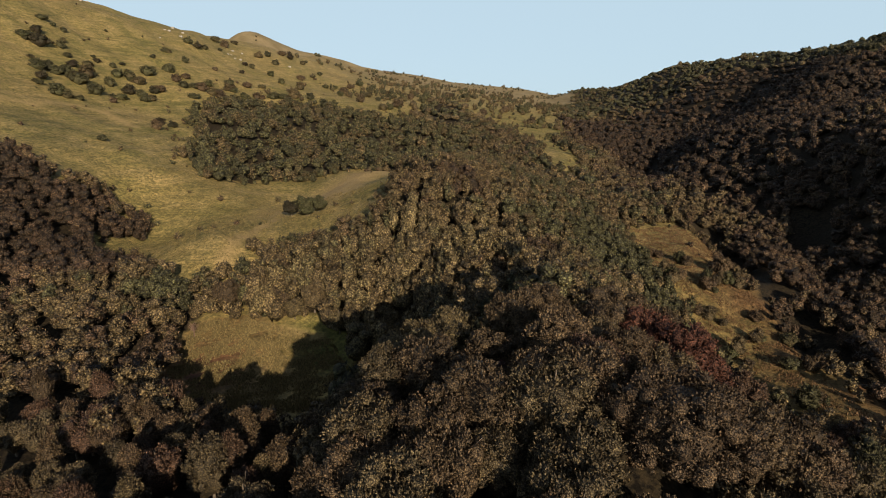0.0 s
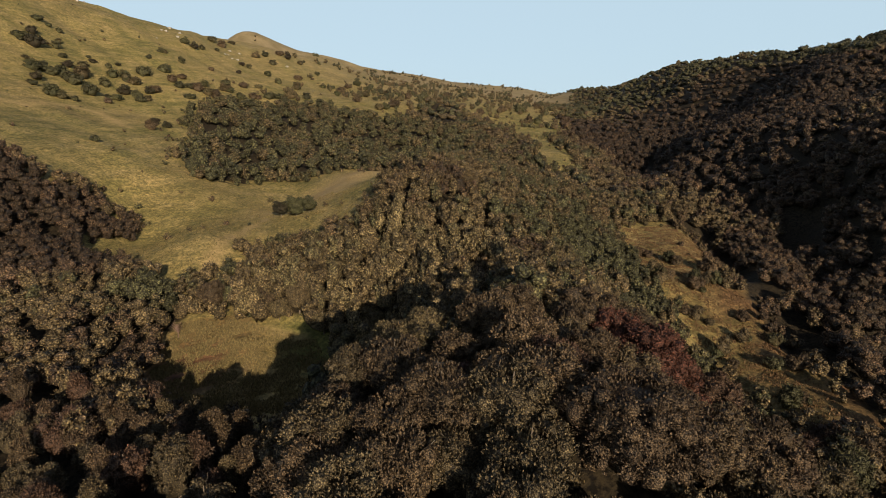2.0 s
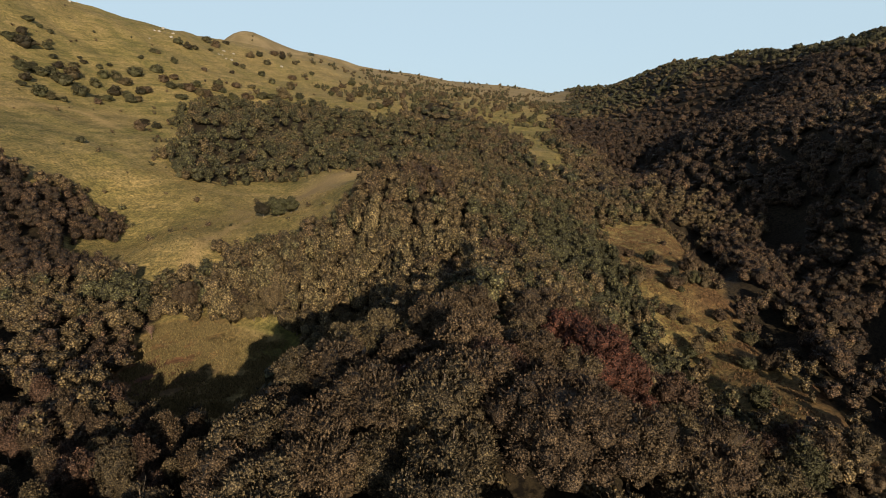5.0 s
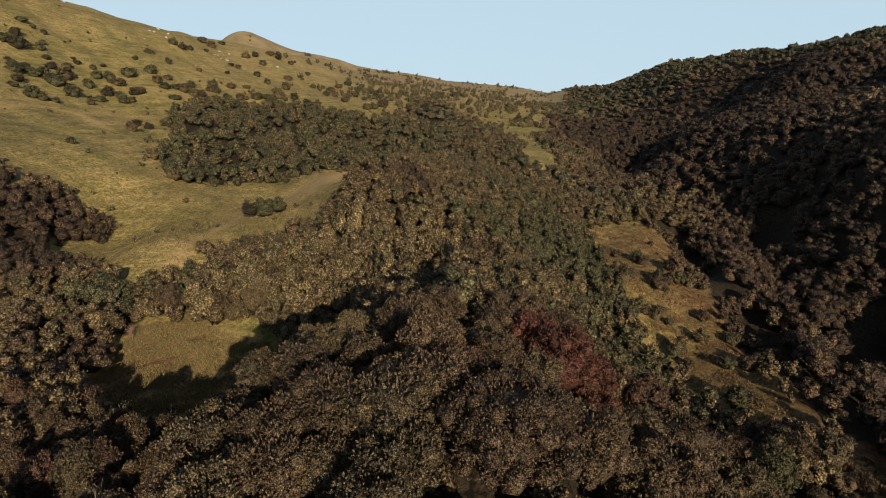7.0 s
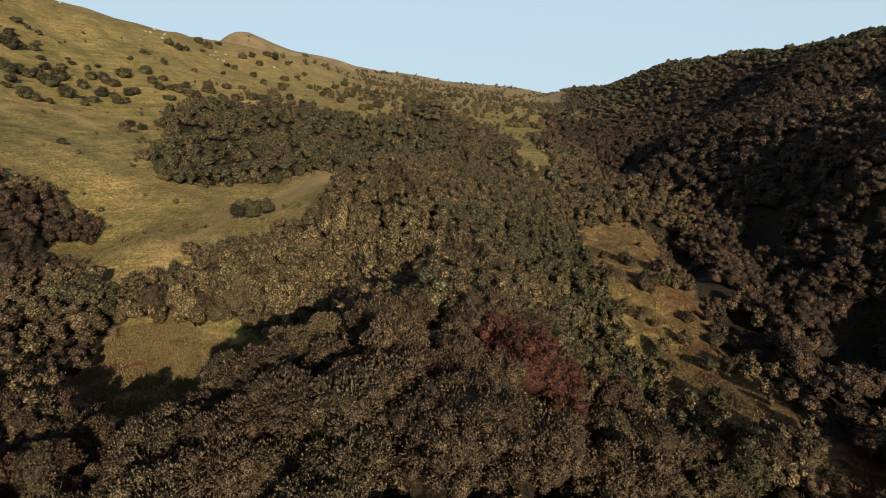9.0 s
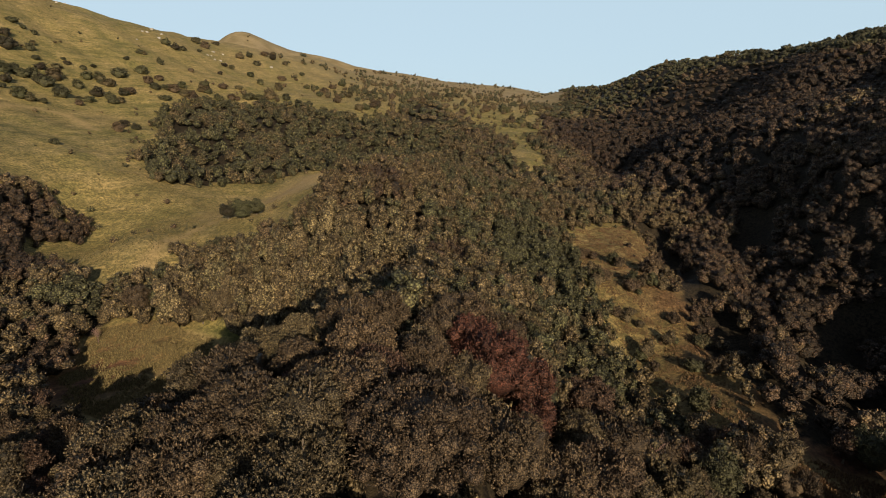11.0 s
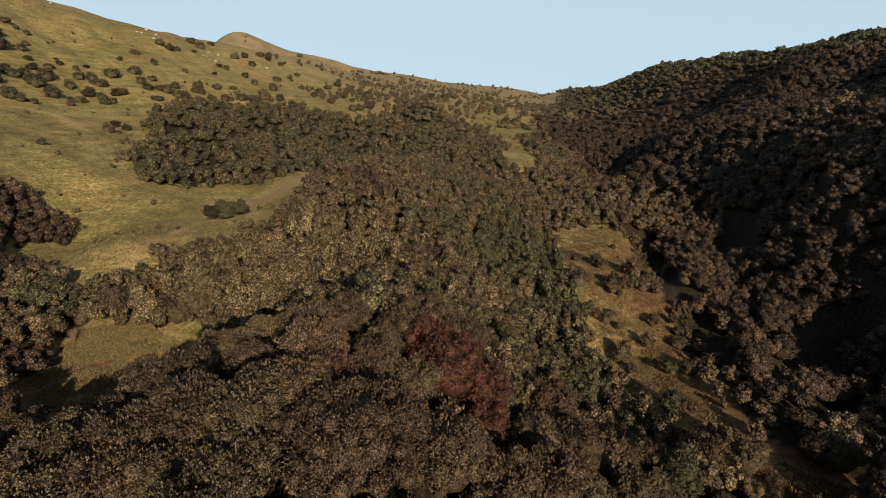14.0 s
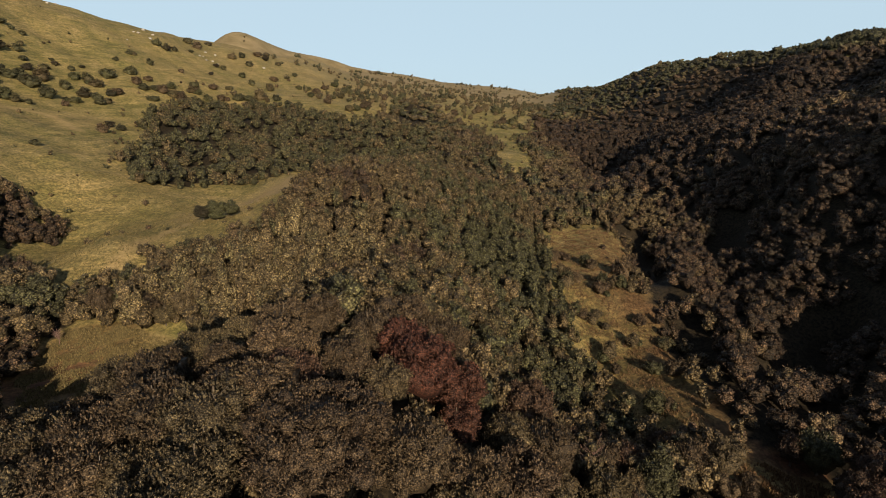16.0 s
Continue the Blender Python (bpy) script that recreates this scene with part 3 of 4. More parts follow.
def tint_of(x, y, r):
    """The run of leaf colours over the valley: greener in the hollows by the meadow, browner on the spurs. Dark tones
    in the side valley and on the right slope partly paint in shade.
    """
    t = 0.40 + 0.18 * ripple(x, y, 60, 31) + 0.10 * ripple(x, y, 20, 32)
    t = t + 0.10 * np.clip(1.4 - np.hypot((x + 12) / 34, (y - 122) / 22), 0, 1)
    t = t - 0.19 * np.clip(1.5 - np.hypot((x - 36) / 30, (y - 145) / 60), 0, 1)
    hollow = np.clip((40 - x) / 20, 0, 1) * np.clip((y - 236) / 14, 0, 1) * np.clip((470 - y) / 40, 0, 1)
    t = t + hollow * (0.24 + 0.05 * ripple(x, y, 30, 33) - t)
    # side valley right of the bank: umber leaves, darkened in place of shade
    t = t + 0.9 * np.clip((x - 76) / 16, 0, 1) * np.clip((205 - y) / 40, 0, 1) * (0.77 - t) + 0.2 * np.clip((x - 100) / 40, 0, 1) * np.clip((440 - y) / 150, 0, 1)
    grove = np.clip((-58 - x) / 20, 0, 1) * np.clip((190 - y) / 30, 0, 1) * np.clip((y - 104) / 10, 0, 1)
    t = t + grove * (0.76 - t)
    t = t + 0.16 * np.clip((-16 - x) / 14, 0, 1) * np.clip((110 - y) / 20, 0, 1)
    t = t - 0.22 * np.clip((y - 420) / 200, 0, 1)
    # right slope: brown leaves, their dark tone partly standing for its shade
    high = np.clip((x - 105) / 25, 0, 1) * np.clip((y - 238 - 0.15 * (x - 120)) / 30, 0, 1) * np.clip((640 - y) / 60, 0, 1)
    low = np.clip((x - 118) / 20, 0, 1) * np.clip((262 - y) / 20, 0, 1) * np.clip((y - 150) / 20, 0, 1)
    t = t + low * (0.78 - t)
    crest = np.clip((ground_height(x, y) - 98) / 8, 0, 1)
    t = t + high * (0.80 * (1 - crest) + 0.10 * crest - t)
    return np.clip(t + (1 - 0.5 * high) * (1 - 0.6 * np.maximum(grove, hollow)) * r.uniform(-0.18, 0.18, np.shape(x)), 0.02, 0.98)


def open_woods(places):
    x, y = places[:, 0], places[:, 1]
    holes = np.min([np.hypot(x - a, y - b) / c for a, b, c in HOLES], axis=0) < 0.9 + 0.25 * ripple(x, y, 9, 74)
    return places[~grassy(x, y) & ~holes & ~inside(x, y, SHADY_DELL) & (off_line(x, y, GULLY) > 2.6 + 1.8 * ripple(x, y, 16, 73))]


# named trees of the near slope: kind, shape, leaves, place, size
SPECIMENS = ((("great", 1, LEAF_OLIVE), 18.0, 35.0, 1.0, 1.0), (("round", 2, LEAF_YELLOW), 46.4, 48.5, 1.1, 1.22),
             (("broad", 1, LEAF_MAROON), 25.6, 51.0, 1.2, 1.02), (("broad", 2, LEAF_MAROON), 29.6, 53.5, 1.05, 1.0), (("dome", 1, LEAF_MAROON), 23.5, 55.0, 1.0, 1.05), (("dome", 3, LEAF_MAROON), 29.6, 48.8, 0.8, 0.95),
             (("spire", 1, LEAF_OLIVE), -23.0, 51.5, 1.22, 1.0), (("broad", 3, LEAF_MOSS), -6.3, 36.8, 1.12, 1.0), (("broad", 1, LEAF_OLIVE), -6.5, 42.0, 0.95, 1.0),
             (("broad", 2, LEAF_OLIVE), -1.8, 47.5, 1.08, 1.08), (("broad", 3, LEAF_YELLOW), -2.6, 58.5, 1.0, 0.95), (("broad", 2, LEAF_YELLOW), 1.6, 63.5, 0.95, 1.0), (("broad", 1, LEAF_OLIVE), 11.8, 47.8, 1.1, 1.06), (("broad", 2, LEAF_BROWN), 14.0, 43.5, 0.85, 1.15), (("dome", 2, LEAF_OLIVE), -37.0, 105.5, 1.0, 0.95), (("round", 1, LEAF_MOSS), -28.0, 105.0, 1.1, 1.0), (("dome", 1, LEAF_GREEN), -44.0, 162.0, 1.05, 0.8), (("round", 1, LEAF_GREEN), -39.5, 162.0, 1.05, 0.75), (("dome", 2, LEAF_DARK), -48.0, 160.5, 0.8, 1.0), (("round", 2, LEAF_GREEN), -42.5, 158.0, 0.85, 0.65), (("round", 3, LEAF_YELLOW), -21.5, 99.0, 0.95, 0.85), (("dome", 3, LEAF_YELLOW), -16.5, 95.0, 0.95, 0.85), (("round", 2, LEAF_YELLOW), -11.0, 97.0, 1.05, 0.95), (("round", 3, LEAF_YELLOW), -6.0, 94.0, 0.95, 0.95), (("round", 2, LEAF_YELLOW), -32.0, 103.5, 0.85, 0.9),
             (("oval", 2, LEAF_GREEN), 55.5, 56.5, 1.15, 1.0), (("oval", 3, LEAF_OLIVE), 63.0, 62.0, 1.1, 1.0), (("round", 1, LEAF_MOSS), 69.0, 64.5, 1.0, 1.0), (("round", 1, LEAF_OLIVE), -48.0, 108.0, 1.1, 1.0),
             (("dome", 2, LEAF_RUST), 6.0, 43.5, 0.8, 0.95), (("oval", 1, LEAF_GREEN), 50.0, 45.0, 0.95, 1.0), (("round", 1, LEAF_GREEN), 39.5, 84.0, 1.0, 1.0))
taken = [(25.0, 45.5, 2.4)]
for (kind, seed, leaf), x, y, size, stretch in SPECIMENS:
    plant(kind, seed, leaf, x, y, x, size, stretch)
    taken.append((x, y, {"great": 6.2, "broad": 3.4, "dome": 3.2, "round": 3.0}.get(kind, 2.2) * size * (1.45 if leaf is LEAF_MAROON else 1)))

near = scatter(4.1, 16, 96, 5, 0.90, 20)
r = np.random.RandomState(11)
near = open_woods(near)
near = near[(np.hypot(near[:, 0] - 47.5, near[:, 1] - 57) > 3.0) & (np.hypot(near[:, 0] + 51.5, near[:, 1] - 97) > 2.5)]
keep = r.uniform(size=len(near)) < np.where(near[:, 0] < 40, 0.97, np.where(near[:, 0] > 84, 0.88, 0.9))
near = near[keep]
near = near[np.argsort(near[:, 1])]
spare, count = [], 0
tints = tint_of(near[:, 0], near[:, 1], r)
for (x, y), tint in zip(near, tints):
    if any(math.hypot(x - a, y - b) < c for a, b, c in taken):
        continue
    crest = -10 < x < 40 and y < 64
    kind = r.choice(["dome", "oval", "round", "spire"], p=[0.06, 0.40, 0.14, 0.40] if x < -14 else [0.25, 0.36, 0.33, 0.06])
    leaf = LEAF_GREEN if tint < 0.30 else LEAF_OLIVE if tint < 0.60 else LEAF_BROWN if tint < 0.80 else LEAF_DARK if tint < 0.96 else LEAF_RUST
    size = r.uniform(0.8, 1.15) * (1.1 if x > 78 else 0.68 if x > 54 else 0.9)
    if crest:
        kind, size = ("broad", r.uniform(0.85, 1.2)) if r.uniform() < 0.7 else ("dome", r.uniform(0.85, 1.08))
        leaf = LEAF_MOSS if r.uniform() < (0.65 if x > 33 or x < 5 else 0.4) else LEAF_BROWN if tint > 0.58 else LEAF_OLIVE
        if x < 10 and y > 53:
            size, leaf = 0.86 * size, LEAF_YELLOW if x < 4 else leaf
        taken.append((x, y, 3.3 * size))
    elif 36 < x < 66 and y < 92:
        leaf = (LEAF_OLIVE, LEAF_MOSS, LEAF_MOSS, LEAF_BROWN, LEAF_MOSS)[r.randint(5)]
    elif x < -10:
        leaf = (LEAF_OLIVE, LEAF_MOSS, LEAF_OLIVE, LEAF_BROWN, LEAF_MOSS)[r.randint(5)]
    if count >= 290:
        spare.append((x, y, tint))
        continue
    plant(str(kind), int(r.randint(1, 4)), leaf, float(x), float(y), r.uniform(0, 6.28), size, r.uniform(0.9, 1.15) if x < -14 else r.uniform(0.9, 1.08))
    count += 1


def woods(name, label, places, tints, shapes, seed, size=(0.8, 1.15), tall=1.0, uneven=0.2, leaf=LEAF_WOODS):
    """Many trees joined into one mesh, each of its own turn, size and tint."""
    r = np.random.RandomState(seed)
    V, F, T, n = [], [], [], 0
    z = ground_height(places[:, 0], places[:, 1])
    beside = (off_line(places[:, 0], places[:, 1], BANK + BANK[:1]) < 7) | (off_line(places[:, 0], places[:, 1], ((-56, 114), (-51, 126), (-42, 136), (-26, 136), (-15, 141))) < 6)
    for (x, y), h, t, low in zip(places, z, tints, beside):
        v, f = shapes[r.randint(len(shapes))]
        a, s = r.uniform(0, 6.28), r.uniform(*size) * (1 if not low else 0.62 if x > -44 else 0.85)
        c, q = math.cos(a) * s, math.sin(a) * s
        w = np.stack([v[:, 0] * c - v[:, 1] * q + x, v[:, 0] * q + v[:, 1] * c + y, v[:, 2] * s * tall * r.uniform(1.05 - uneven, 1.05 + uneven) + h], 1)
        V.append(w), F.append(f + n), T.append(np.full(len(v), t))
        n += len(v)
    me = mesh_of(name, (np.concatenate(V), np.concatenate(F)), leaf)
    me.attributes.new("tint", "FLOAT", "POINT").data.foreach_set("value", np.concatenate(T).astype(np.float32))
    return tagged(new(name, me), label, "woodland", kind="stuff")


def shapes_for(tufts, leaf, lobes, scale=1.0, heart=0.9, slim=0.3, body_core=1):
    out = []
    for k, (kind, (rad, high, low, many, point)) in enumerate(KINDS.items()):
        if kind in ("broad", "great", "spire"):
            continue
        for s in range(3):
            out.append(crown_shape(100 + 10 * k + s, rad * scale, high, 0.2, min(many, lobes), tufts, leaf, pointed=point, upright=0.4, heart=heart, slim=slim, lump=(0.26, 0.42), body_core=body_core))
    return out


SHAPES_MID = shapes_for(200, 0.36, 8, 0.70, 0.9, 0.24)
SHAPES_SIDE = shapes_for(160, 0.44, 8, 0.95, 0.92, 0.25)
SHAPES_FAR = shapes_for(50, 0.60, 4, 1.0, 0.95)
SHAPES_HAZE = shapes_for(20, 0.9, 2, 1.15, 0.97)
edge = max(y for x, y in near[:count])
mid = open_woods(np.concatenate([np.array([(x, y) for x, y, t in spare]).reshape(-1, 2), scatter(4.1, 97, 225, 6)]))
mid = mid[(mid[:, 0] < -45) | (mid[:, 0] > 66)]
mid = mid[(mid[:, 0] < 78) | (r.uniform(size=len(mid)) < 0.8)]
close = open_woods(scatter(3.3, edge, 225, 16))
close = close[(close[:, 0] > -45) & (close[:, 0] < 66)]
close = close[[all(math.hypot(x - a, y - b) > 0.8 * c for a, b, c in taken) for x, y in close]]
flank = np.hypot((close[:, 0] + 16) / 30, (close[:, 1] - 106) / 18) < 1 + 0.3 * ripple(close[:, 0], close[:, 1], 15, 75)
woods("young_woods", "pale yellow-green young woodland above the glade", close[flank], r.uniform(0.1, 0.95, flank.sum()), SHAPES_MID, 59, (0.9, 1.35), 1.0, 0.14, LEAF_PALE)
close = close[~flank]
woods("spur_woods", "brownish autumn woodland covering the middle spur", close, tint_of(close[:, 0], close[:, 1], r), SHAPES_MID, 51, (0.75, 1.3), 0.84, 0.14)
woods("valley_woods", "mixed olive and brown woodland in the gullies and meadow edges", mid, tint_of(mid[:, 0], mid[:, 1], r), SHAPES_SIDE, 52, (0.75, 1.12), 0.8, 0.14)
far = open_woods(scatter(6.0, 226, 470, 7))
far = far[(far[:, 0] > 40) | (r.uniform(size=len(far)) < 0.7)]
halfway = (far[:, 1] < 440) & (far[:, 0] < 40)
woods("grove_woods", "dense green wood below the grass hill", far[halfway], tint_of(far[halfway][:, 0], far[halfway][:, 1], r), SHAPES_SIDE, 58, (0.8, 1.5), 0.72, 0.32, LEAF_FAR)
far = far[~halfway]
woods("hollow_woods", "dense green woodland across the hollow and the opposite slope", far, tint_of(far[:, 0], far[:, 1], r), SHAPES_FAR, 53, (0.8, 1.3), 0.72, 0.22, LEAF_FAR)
haze = open_woods(scatter(lambda y: 9.0 + (y - 470) * 0.006, 471, 1350, 8, 0.70, 20))
haze = haze[(haze[:, 0] < 0.70 * haze[:, 1]) | (haze[:, 1] < 620)]
haze = haze[(haze[:, 0] < 0.5 * haze[:, 1]) | (haze[:, 1] < 900)]
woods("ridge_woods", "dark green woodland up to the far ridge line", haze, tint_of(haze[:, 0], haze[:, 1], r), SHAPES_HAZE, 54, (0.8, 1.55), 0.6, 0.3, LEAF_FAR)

# a hem of low growth where the woods meet the grass
hem = scatter(3.4, 60, 480, 13, 0.88, 20)
x, y = hem[:, 0], hem[:, 1]
hem = hem[~grassy(x, y) & (grassy(x, y - 5) | grassy(x + 4, y) | grassy(x - 4, y) | grassy(x + 3, y - 4)) & (y > 104)]
SHAPES_HEM = [crown_shape(330 + k, 1.0, 1.7, -0.4, 4, 44, 0.26, pointed=0.2, heart=0.85, body_core=1) for k in range(5)]
woods("wood_edge_shrubs", "low olive and brown shrubs along the wood's edge", hem, tint_of(hem[:, 0], hem[:, 1], r), SHAPES_HEM, 55, (1.2, 2.6))

# the wood carried on unseen under and behind the camera, added for its shade
SHAPES_HILLTOP = [crown_shape(340 + k, 3.4, 7.0, 0.5, 10, 140, 0.42, pointed=0.2, upright=0.35, heart=0.9, slim=0.3) for k in range(5)]
behind = scatter(5.2, -34, 15, 14, 0.0, 48)
woods("hilltop_woods", "olive and brown woodland added behind the camera for its shade", behind, tint_of(behind[:, 0], behind[:, 1], r), SHAPES_HILLTOP, 56, (0.75, 1.15))

# undergrowth between the near trees
under = scatter(4.8, -20, 104, 15, 0.5, 36)
# undergrowth also fills the glade's shadowed end, to darken it
under = under[~grassy(under[:, 0], under[:, 1]) & ((under[:, 0] > -16) & (under[:, 0] < 80) | inside(under[:, 0], under[:, 1], SHADY_DELL))]
woods("undergrowth", "dense low undergrowth between the near trees", under, tint_of(under[:, 0], under[:, 1], r), SHAPES_HEM, 57, (1.0, 2.0))

# ---- scrub on the grass hill: place on the plan and half width of each bush ----
UPPER_BUSHES = (
    (-279, 387, 4), (-269, 366, 4.7), (-269, 392, 3.2), (-258, 351, 5.7), (-254, 365, 3.8), (-260, 377, 2.6), (-263, 347, 2.4), (-247, 327, 2.3),
    (-246, 358, 3.3), (-237, 317, 5.3), (-226, 305, 3.6), (-239, 328, 4.6), (-233, 327, 5.4), (-237, 348, 4.1), (-235, 360, 3), (-220, 327, 7.7),
    (-227, 346, 5.7), (-233, 335, 4.7), (-220, 294, 2.8), (-208, 290, 4.9), (-204, 291, 3.5), (-201, 297, 2.8), (-208, 322, 6.1), (-214, 347, 5.4),
    (-240, 378, 3.1), (-230, 379, 3.1), (-231, 392, 2.6), (-221, 368, 5.7), (-215, 372, 4.4), (-212, 390, 6.4))
ROW_BUSHES = (
    (-207, 368, 5.2), (-202, 346, 7), (-194, 346, 4.9), (-192, 365, 7.8), (-189, 340, 3.3), (-188, 347, 3.7), (-199, 332, 3.9), (-197, 320, 3.1),
    (-228, 429, 3.5), (-232, 458, 3.2), (-213, 451, 3.7), (-210, 416, 5.3), (-195, 395, 5.2), (-187, 389, 5.1), (-197, 415, 3.9), (-178, 397, 7.5),
    (-174, 375, 4.4), (-183, 420, 4.5), (-165, 398, 7.1), (-171, 398, 4.7), (-177, 447, 4.7), (-171, 432, 5.2), (-157, 424, 4.2), (-168, 463, 4.6),
    (-152, 438, 4.4), (-162, 482, 3.3), (-142, 449, 5.4), (-136, 454, 4.8), (-128, 462, 5.6))
RIB_BUSHES = (
    (-197, 470, 2.7), (-233, 521, 4.9), (-231, 532, 4.3), (-240, 517, 6), (-227, 558, 3.2), (-142, 219, 2), (-151, 279, 4.1), (-159, 298, 2.9),
    (-150, 294, 2.9), (-192, 518, 2.4), (-207, 612, 5.7), (-201, 628, 7.3), (-189, 614, 6.5), (-159, 532, 5), (-178, 560, 6.6), (-156, 594, 4.9),
    (-139, 523, 6.2), (-198, 563, 4.6), (-237, 597, 9.7), (-249, 601, 5.6), (-203, 558, 3.9), (-115, 463, 6.6), (-170, 659, 4.6), (-184, 657, 7.7),
    (-193, 657, 6.1), (-240, 633, 5.9))
HOLLOW_BUSHES = (
    (-145, 637, 3.8), (-107, 618, 8.8), (-73, 476, 5.7), (-84, 639, 9.1), (-57, 566, 8.1), (-41, 488, 5.8), (-52, 461, 5.5), (-120, 600, 3.6),
    (-101, 528, 3.8), (-145, 612, 2.9), (-36, 598, 5.7), (101, 788, 3.8), (90, 591, 5.7), (67, 574, 6.9), (118, 654, 7.8), (40, 536, 5.8),
    (89, 531, 7.7), (98, 533, 5.1), (-100, 645, 7.6), (-106, 574, 6.8), (-47, 468, 4.5), (-78, 563, 6.7), (-129, 592, 4.2), (9, 698, 6.7),
    (28, 702, 8.4), (-18, 628, 9), (78, 826, 5.9), (-2, 590, 7))
BUSH_MESHES = {}


def bush_mesh(seed, leaf):
    key = (seed, leaf.name)
    if key not in BUSH_MESHES:
        BUSH_MESHES[key] = mesh_of("bush", crown_shape(200 + seed, 1.0, 1.5, -0.35, 7, 420, 0.15, pointed=0.25, upright=0.4, heart=0.84, slim=0.3), leaf)
    return BUSH_MESHES[key]


r = np.random.RandomState(77)
for places, words, leaves in ((UPPER_BUSHES, "on the dry grass slope", (LEAF_GREEN, LEAF_DARK, LEAF_GREEN)), (ROW_BUSHES, "in a row below the grass slope", (LEAF_GREEN, LEAF_GREEN, LEAF_OLIVE, LEAF_DARK)),
                              (RIB_BUSHES, "along a stony rib of the hill", (LEAF_DARK, LEAF_OLIVE, LEAF_GREEN)), (HOLLOW_BUSHES, "at the head of the valley", (LEAF_GREEN, LEAF_OLIVE))):
    grown = list(places)
    if places is UPPER_BUSHES or places is ROW_BUSHES:
        grown += [(x + half * r.uniform(-1.5, 1.5), y + half * r.uniform(-0.6, 1.3), half * r.uniform(0.5, 0.85)) for x, y, half in places[::3]]
    for x, y, half in grown:
        leaf = leaves[r.randint(len(leaves))]
        ob = new("bush", bush_mesh(int(r.randint(1, 6)), leaf))
        s = min(half, 5.5) * r.uniform(0.85, 1.15)
        ob.matrix_basis = Matrix.Translation((x, y, float(ground_height(x, y)))) @ Matrix.Rotation(r.uniform(0, 6.28), 4, "Z") @ Matrix.Diagonal((s * r.uniform(0.85, 1.15), s * r.uniform(0.85, 1.15), s * r.uniform(0.6, 0.9), 1))
        tagged(ob, f"{TREE_WORDS[leaf.name]} rounded bush {words}", "bush", "bushes on the grass hill")

# low scrub scattered over the far hills
SHAPES_SCRUB = [crown_shape(300 + k, 1.0, 1.3, -0.3, 3, 24, 0.3, pointed=0.2, heart=0.85, body_core=1) for k in range(4)]


def scrub(name, label, places, tints, seed, size):
    return woods(name, label, places, tints, SHAPES_SCRUB, seed, size)


far_scrub = scatter(lambda y: 6.5 + 0.006 * y, 380, 1750, 9, 0.75, 10)
x, y = far_scrub[:, 0], far_scrub[:, 1]
odds = np.clip(ripple(x, y, 130, 61) * 0.5 + ripple(x, y, 40, 62) * 0.4 - 0.18 + 0.30 * np.clip((x + 260) / 200, 0, 1), 0.02, 0.75) * np.clip(0.25 + (y - 480) / 250, 0.04, 1)
odds = np.clip(odds + 0.36 * np.clip((x + 120) / 60, 0, 1) * np.clip((y - 470) / 60, 0, 1) * np.clip((1000 - y) / 200, 0, 1), 0, 0.8)
odds = odds * np.where((x < -0.33 * y) & (y < 900), 0, 1) * np.where((y > 1350) & (x < -250), 0.25, 1)
far_scrub = far_scrub[grassy(x, y) & (r.uniform(size=len(x)) < odds)]
scrub("far_scrub", "dark low scrub dotted over the far grass hills", far_scrub, np.clip(r.uniform(0.0, 0.6, len(far_scrub)), 0, 1), 63, (1.3, 4.6))

near_scrub = scatter(5.0, 150, 480, 10, 0.9, 10)
x, y = near_scrub[:, 0], near_scrub[:, 1]
edge = ~(grassy(x + 6, y - 6) & grassy(x + 8, y + 4) & grassy(x - 4, y - 8))
near_scrub = near_scrub[grassy(x, y) & (r.uniform(size=len(x)) < np.where(edge, 0.55, 0.035))]
scrub("low_scrub", "small low shrubs on the grass and along the wood's edge", near_scrub, r.uniform(0.1, 0.75, len(near_scrub)), 64, (0.5, 1.7))

bank_scrub = scatter(2.6, 78, 158, 12, 0.9, 0)
x, y = bank_scrub[:, 0], bank_scrub[:, 1]
bank_scrub = bank_scrub[inside(x, y, BANK) & (ripple(x, y, 13, 66) + r.uniform(-0.45, 0.45, len(x)) - 0.3 * np.clip((y - 110) / 40, 0, 1) > 0.5)]
for x, y in bank_scrub:
    leaf = (LEAF_OLIVE, LEAF_MOSS, LEAF_OLIVE, LEAF_GREEN)[r.randint(4)]
    ob = new("shrub", bush_mesh(int(r.randint(1, 6)), leaf))
    s = r.uniform(0.8, 2.5)
    ob.matrix_basis = Matrix.Translation((x, y, float(ground_height(x, y)))) @ Matrix.Rotation(r.uniform(0, 6.28), 4, "Z") @ Matrix.Diagonal((s, s * r.uniform(0.8, 1.2), s * r.uniform(0.8, 1.2), 1))
    tagged(ob, f"{TREE_WORDS[leaf.name]} shrub on the russet grass bank", "shrub", "shrubs on the bank")


# ---- pale boulders on the hill's rib ----
ROCKS = (
    (-273, 559, 1.7), (-261, 527, 1.6), (-264, 525, 1.3), (-257, 546, 1.5), (-252, 530, 1.6), (-229, 596, 1.6), (-214, 576, 1.8), (-207, 569, 2.2),
    (-215, 564, 1.4), (-223, 576, 1.3), (-222, 604, 1.6), (-201, 567, 1.5), (-222, 565, 1.2), (-176, 624, 1.8), (-253, 493, 1.1), (-319, 494, 1.5),
    (-331, 522, 1.2))


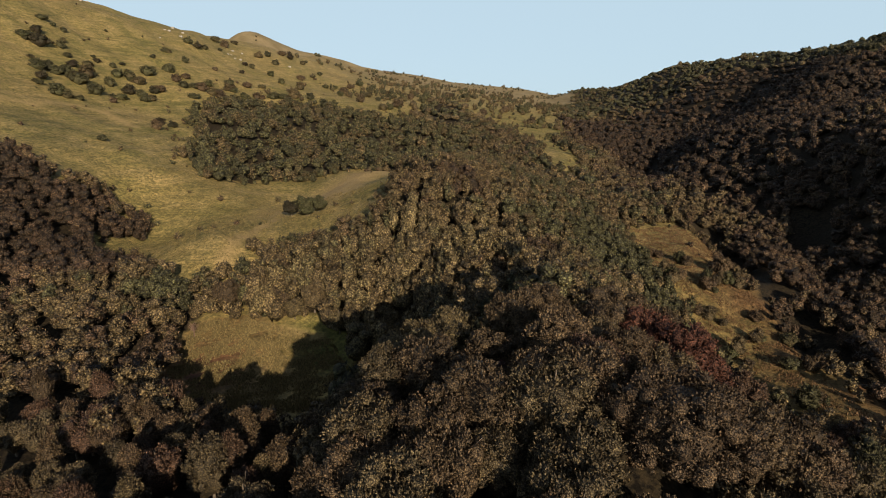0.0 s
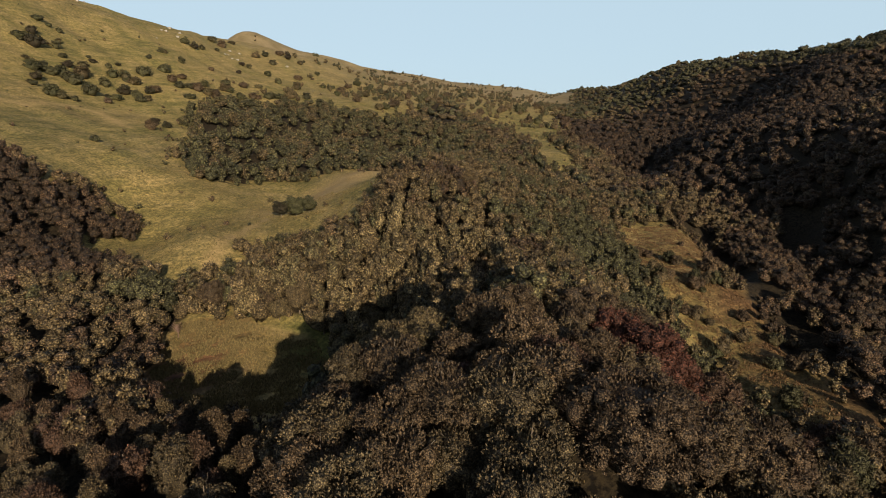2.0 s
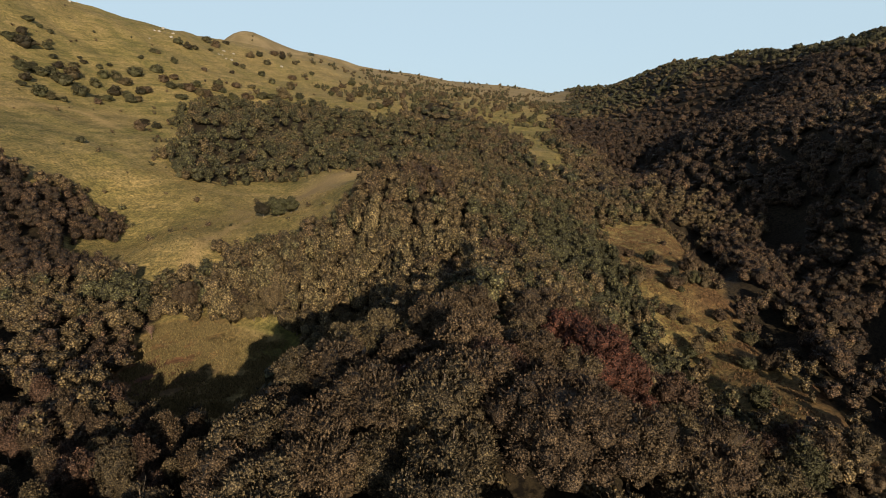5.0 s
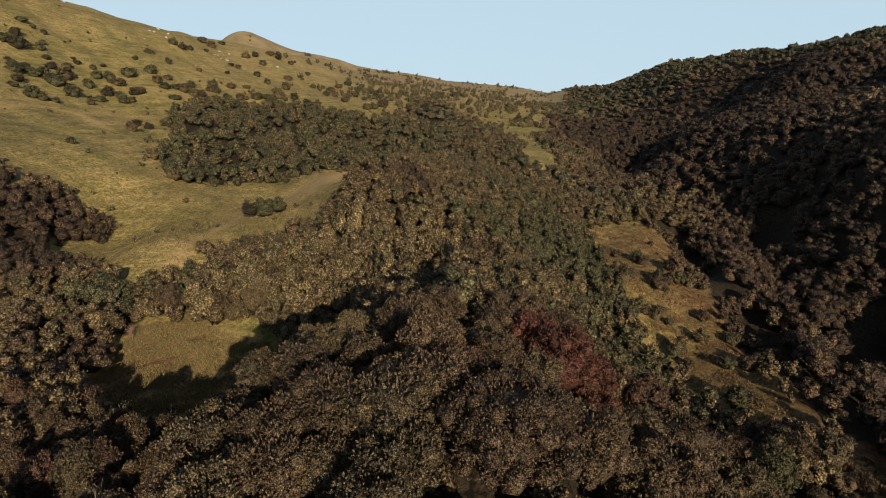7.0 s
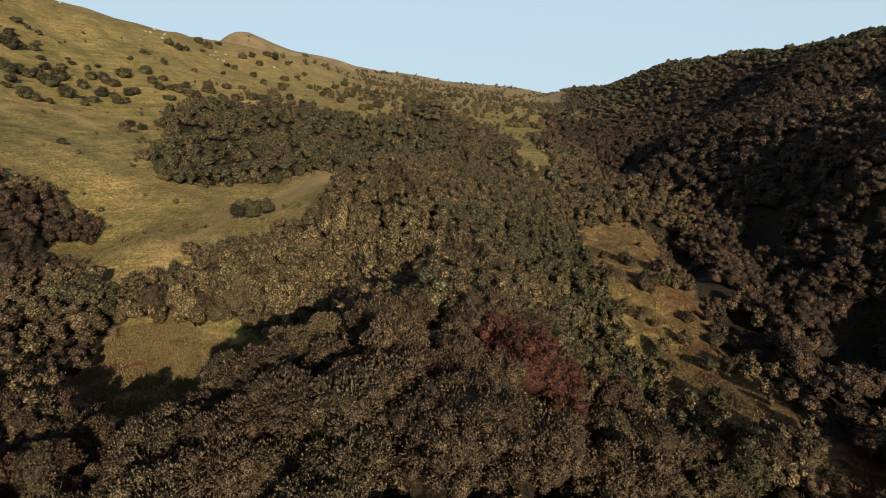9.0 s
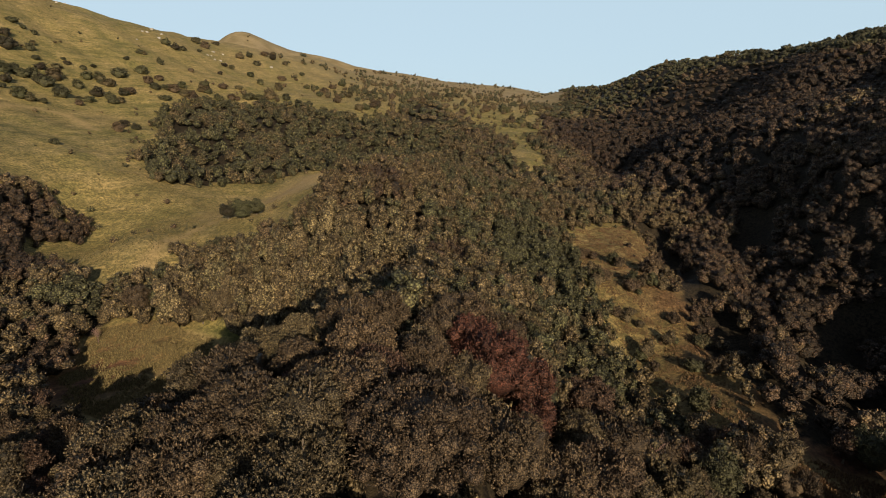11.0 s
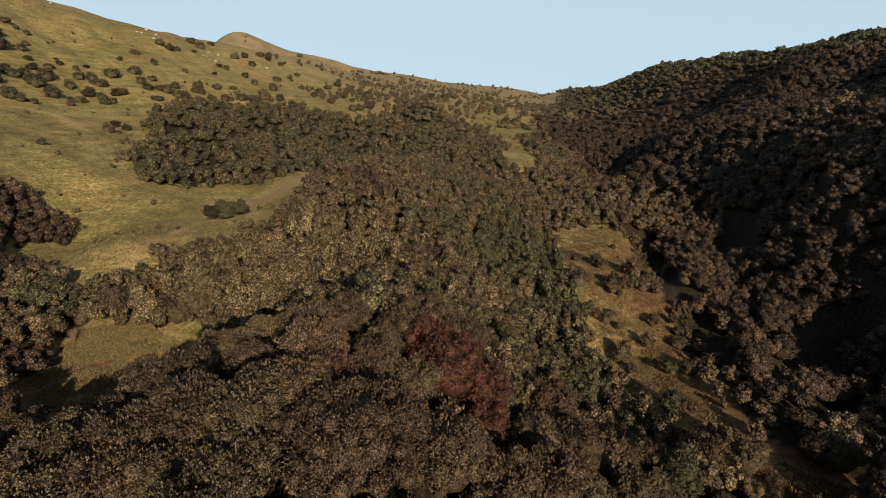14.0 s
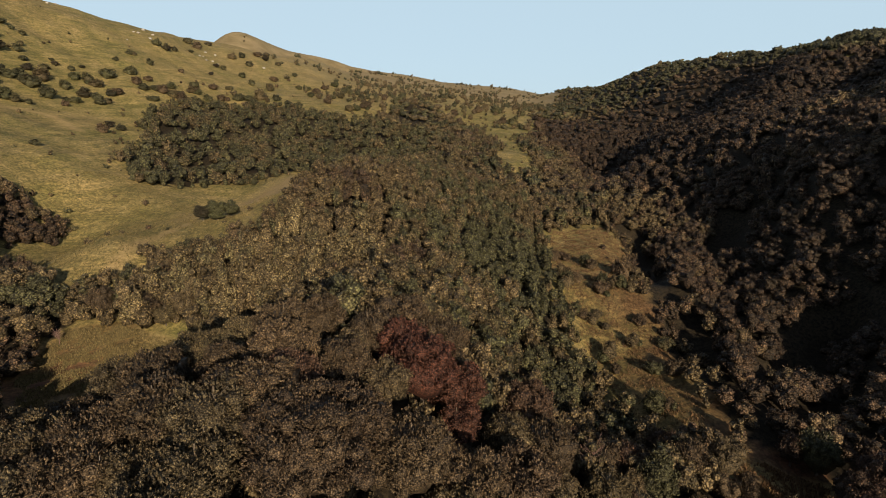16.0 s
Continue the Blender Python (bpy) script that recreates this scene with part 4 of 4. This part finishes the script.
def boulder(x, y, size, seed):
    q = np.random.RandomState(seed)
    v, f = BALLS[2]
    v = v * (1 + 0.17 * q.randn(len(v), 1)) * (size * q.uniform(0.8, 1.3), size * q.uniform(0.7, 1.1), size * q.uniform(0.55, 0.9))
    ob = new("boulder", mesh_of("boulder", (v, f), ROCK))
    ob.matrix_basis = Matrix.Translation((x, y, float(ground_height(x, y)) + 0.15 * size))
    return tagged(ob, "pale weathered limestone boulder half sunk in grass", "rock", "boulders on the hill")


for k, (x, y, size) in enumerate(ROCKS):
    boulder(x, y, size * 0.9, 400 + k)


# ---- bare tree among the near thickets ----
def bare_tree(x, y, height, seed, twigs, material, label, bark_label):
    """A leafless tree: a forked stem with thin twigs that spread upward."""
    q = np.random.RandomState(seed)
    bend = q.uniform(-0.12, 0.12, (3, 2)) * height * 0.35
    stem_v, stem_f = tube([(0, 0, -0.5), (*bend[0], height * 0.25), (*bend[1], height * 0.5), (*bend[2], height * 0.8)], (0.025 * height, 0.019 * height, 0.013 * height, 0.005 * height), 7)
    V, F, n = [], [], 0
    for k in range(twigs):
        t = q.uniform(0.3, 0.78)
        a = k * 2.4 + q.uniform(-0.3, 0.3)
        ln = height * q.uniform(0.22, 0.5) * (1.15 - t * 0.6)
        o = np.array([math.cos(a), math.sin(a), 0])
        at = np.array([np.interp(t, (0, 0.25, 0.5, 0.8), (0, *bend[:, c])) for c in (0, 1)])
        root = np.array([*at, height * t])
        v, f = tube([tuple(root), tuple(root + o * ln * 0.35 + (0, 0, ln * 0.4)), tuple(root + o * ln * 0.8 + q.randn(3) * 0.035 * height + (0, 0, ln))], (0.006 * height, 0.004 * height, 0.0014 * height), 4)
        V.append(v), F.append(f + n)
        n += len(v)
    tree = new("bare_tree")
    part("trunk", mesh_of("trunk", (stem_v, stem_f), material), tree, bark_label)
    part("bare_crown", mesh_of("bare_crown", (np.concatenate(V), np.concatenate(F)), material), tree)
    tree.matrix_basis = pose(x, y, float(ground_height(x, y)), 0, 0, 40)
    return tagged(tree, label, "tree", "bare trees")


bare_tree(47.5, 58.0, 6.2, 5, 60, TWIG, "small leafless tree with reddish twigs among green thickets", "pale reddish bark")
bare_tree(-51.5, 98.0, 3.6, 6, 70, TWIG, "leafless reddish shrub at the glade's edge", "reddish bark")
bare_tree(1.9, 33.4, 6.6, 7, 7, DEADWOOD, "dead tree with pale broken twigs above the canopy", "pale weathered wood")


# ---- tall grass and weeds ----
def tufts(name, label, outline, count, tall, material, seed):
    """Clumps of pointed blades over an outline of the plan, joined."""
    q = np.random.RandomState(seed)
    o = np.array(outline)
    p = q.uniform(o.min(0), o.max(0), (count * 3, 2))
    ok = inside(p[:, 0], p[:, 1], outline) & grassy(p[:, 0], p[:, 1]) & (ripple(p[:, 0], p[:, 1], 6, seed) + q.uniform(-0.9, 0.9, len(p)) > -0.1)
    p = np.repeat(p[ok][:count], 3, 0)
    n = len(p)
    p = p + q.uniform(-0.22, 0.22, (n, 2))
    z = ground_height(p[:, 0], p[:, 1])
    root = np.stack([p[:, 0], p[:, 1], z - 0.04], 1)
    h = tall * q.uniform(0.5, 1.4, (n, 1))
    a = q.uniform(0, math.pi, n)
    w = np.stack([np.cos(a), np.sin(a), 0 * a], 1) * h * 0.26
    tip = root + np.concatenate([q.uniform(-0.35, 0.35, (n, 2)) * h, h], 1)
    me = mesh_of(name, (np.stack([root - w, root + w, tip], 1).reshape(-1, 3), np.arange(n * 3).reshape(-1, 3)), material)
    return tagged(new(name, me), label, "grass", kind="stuff")


tufts("tall_grass", "rough tawny grass and weeds in the forest glade", GLADE, 17000, 0.36, BLADE_TAN, 81)
tufts("bank_grass", "russet grass and heath on the open bank", BANK, 11000, 0.34, BLADE_RED, 82)
tufts("meadow_grass", "sun-dried meadow grass with coarse tufts", ((-130, 160), (-95, 125), (-51, 119), (-40, 136), (-14, 139), (-10, 172), (-60, 210), (-110, 215)), 11000, 0.34, BLADE, 83)

tufts("slope_grass", "russet grass on the small clearing below the bank", ((70, 66), (77, 70), (88, 67), (89, 59), (78, 56), (70, 60)), 2500, 0.42, BLADE_RED, 84)
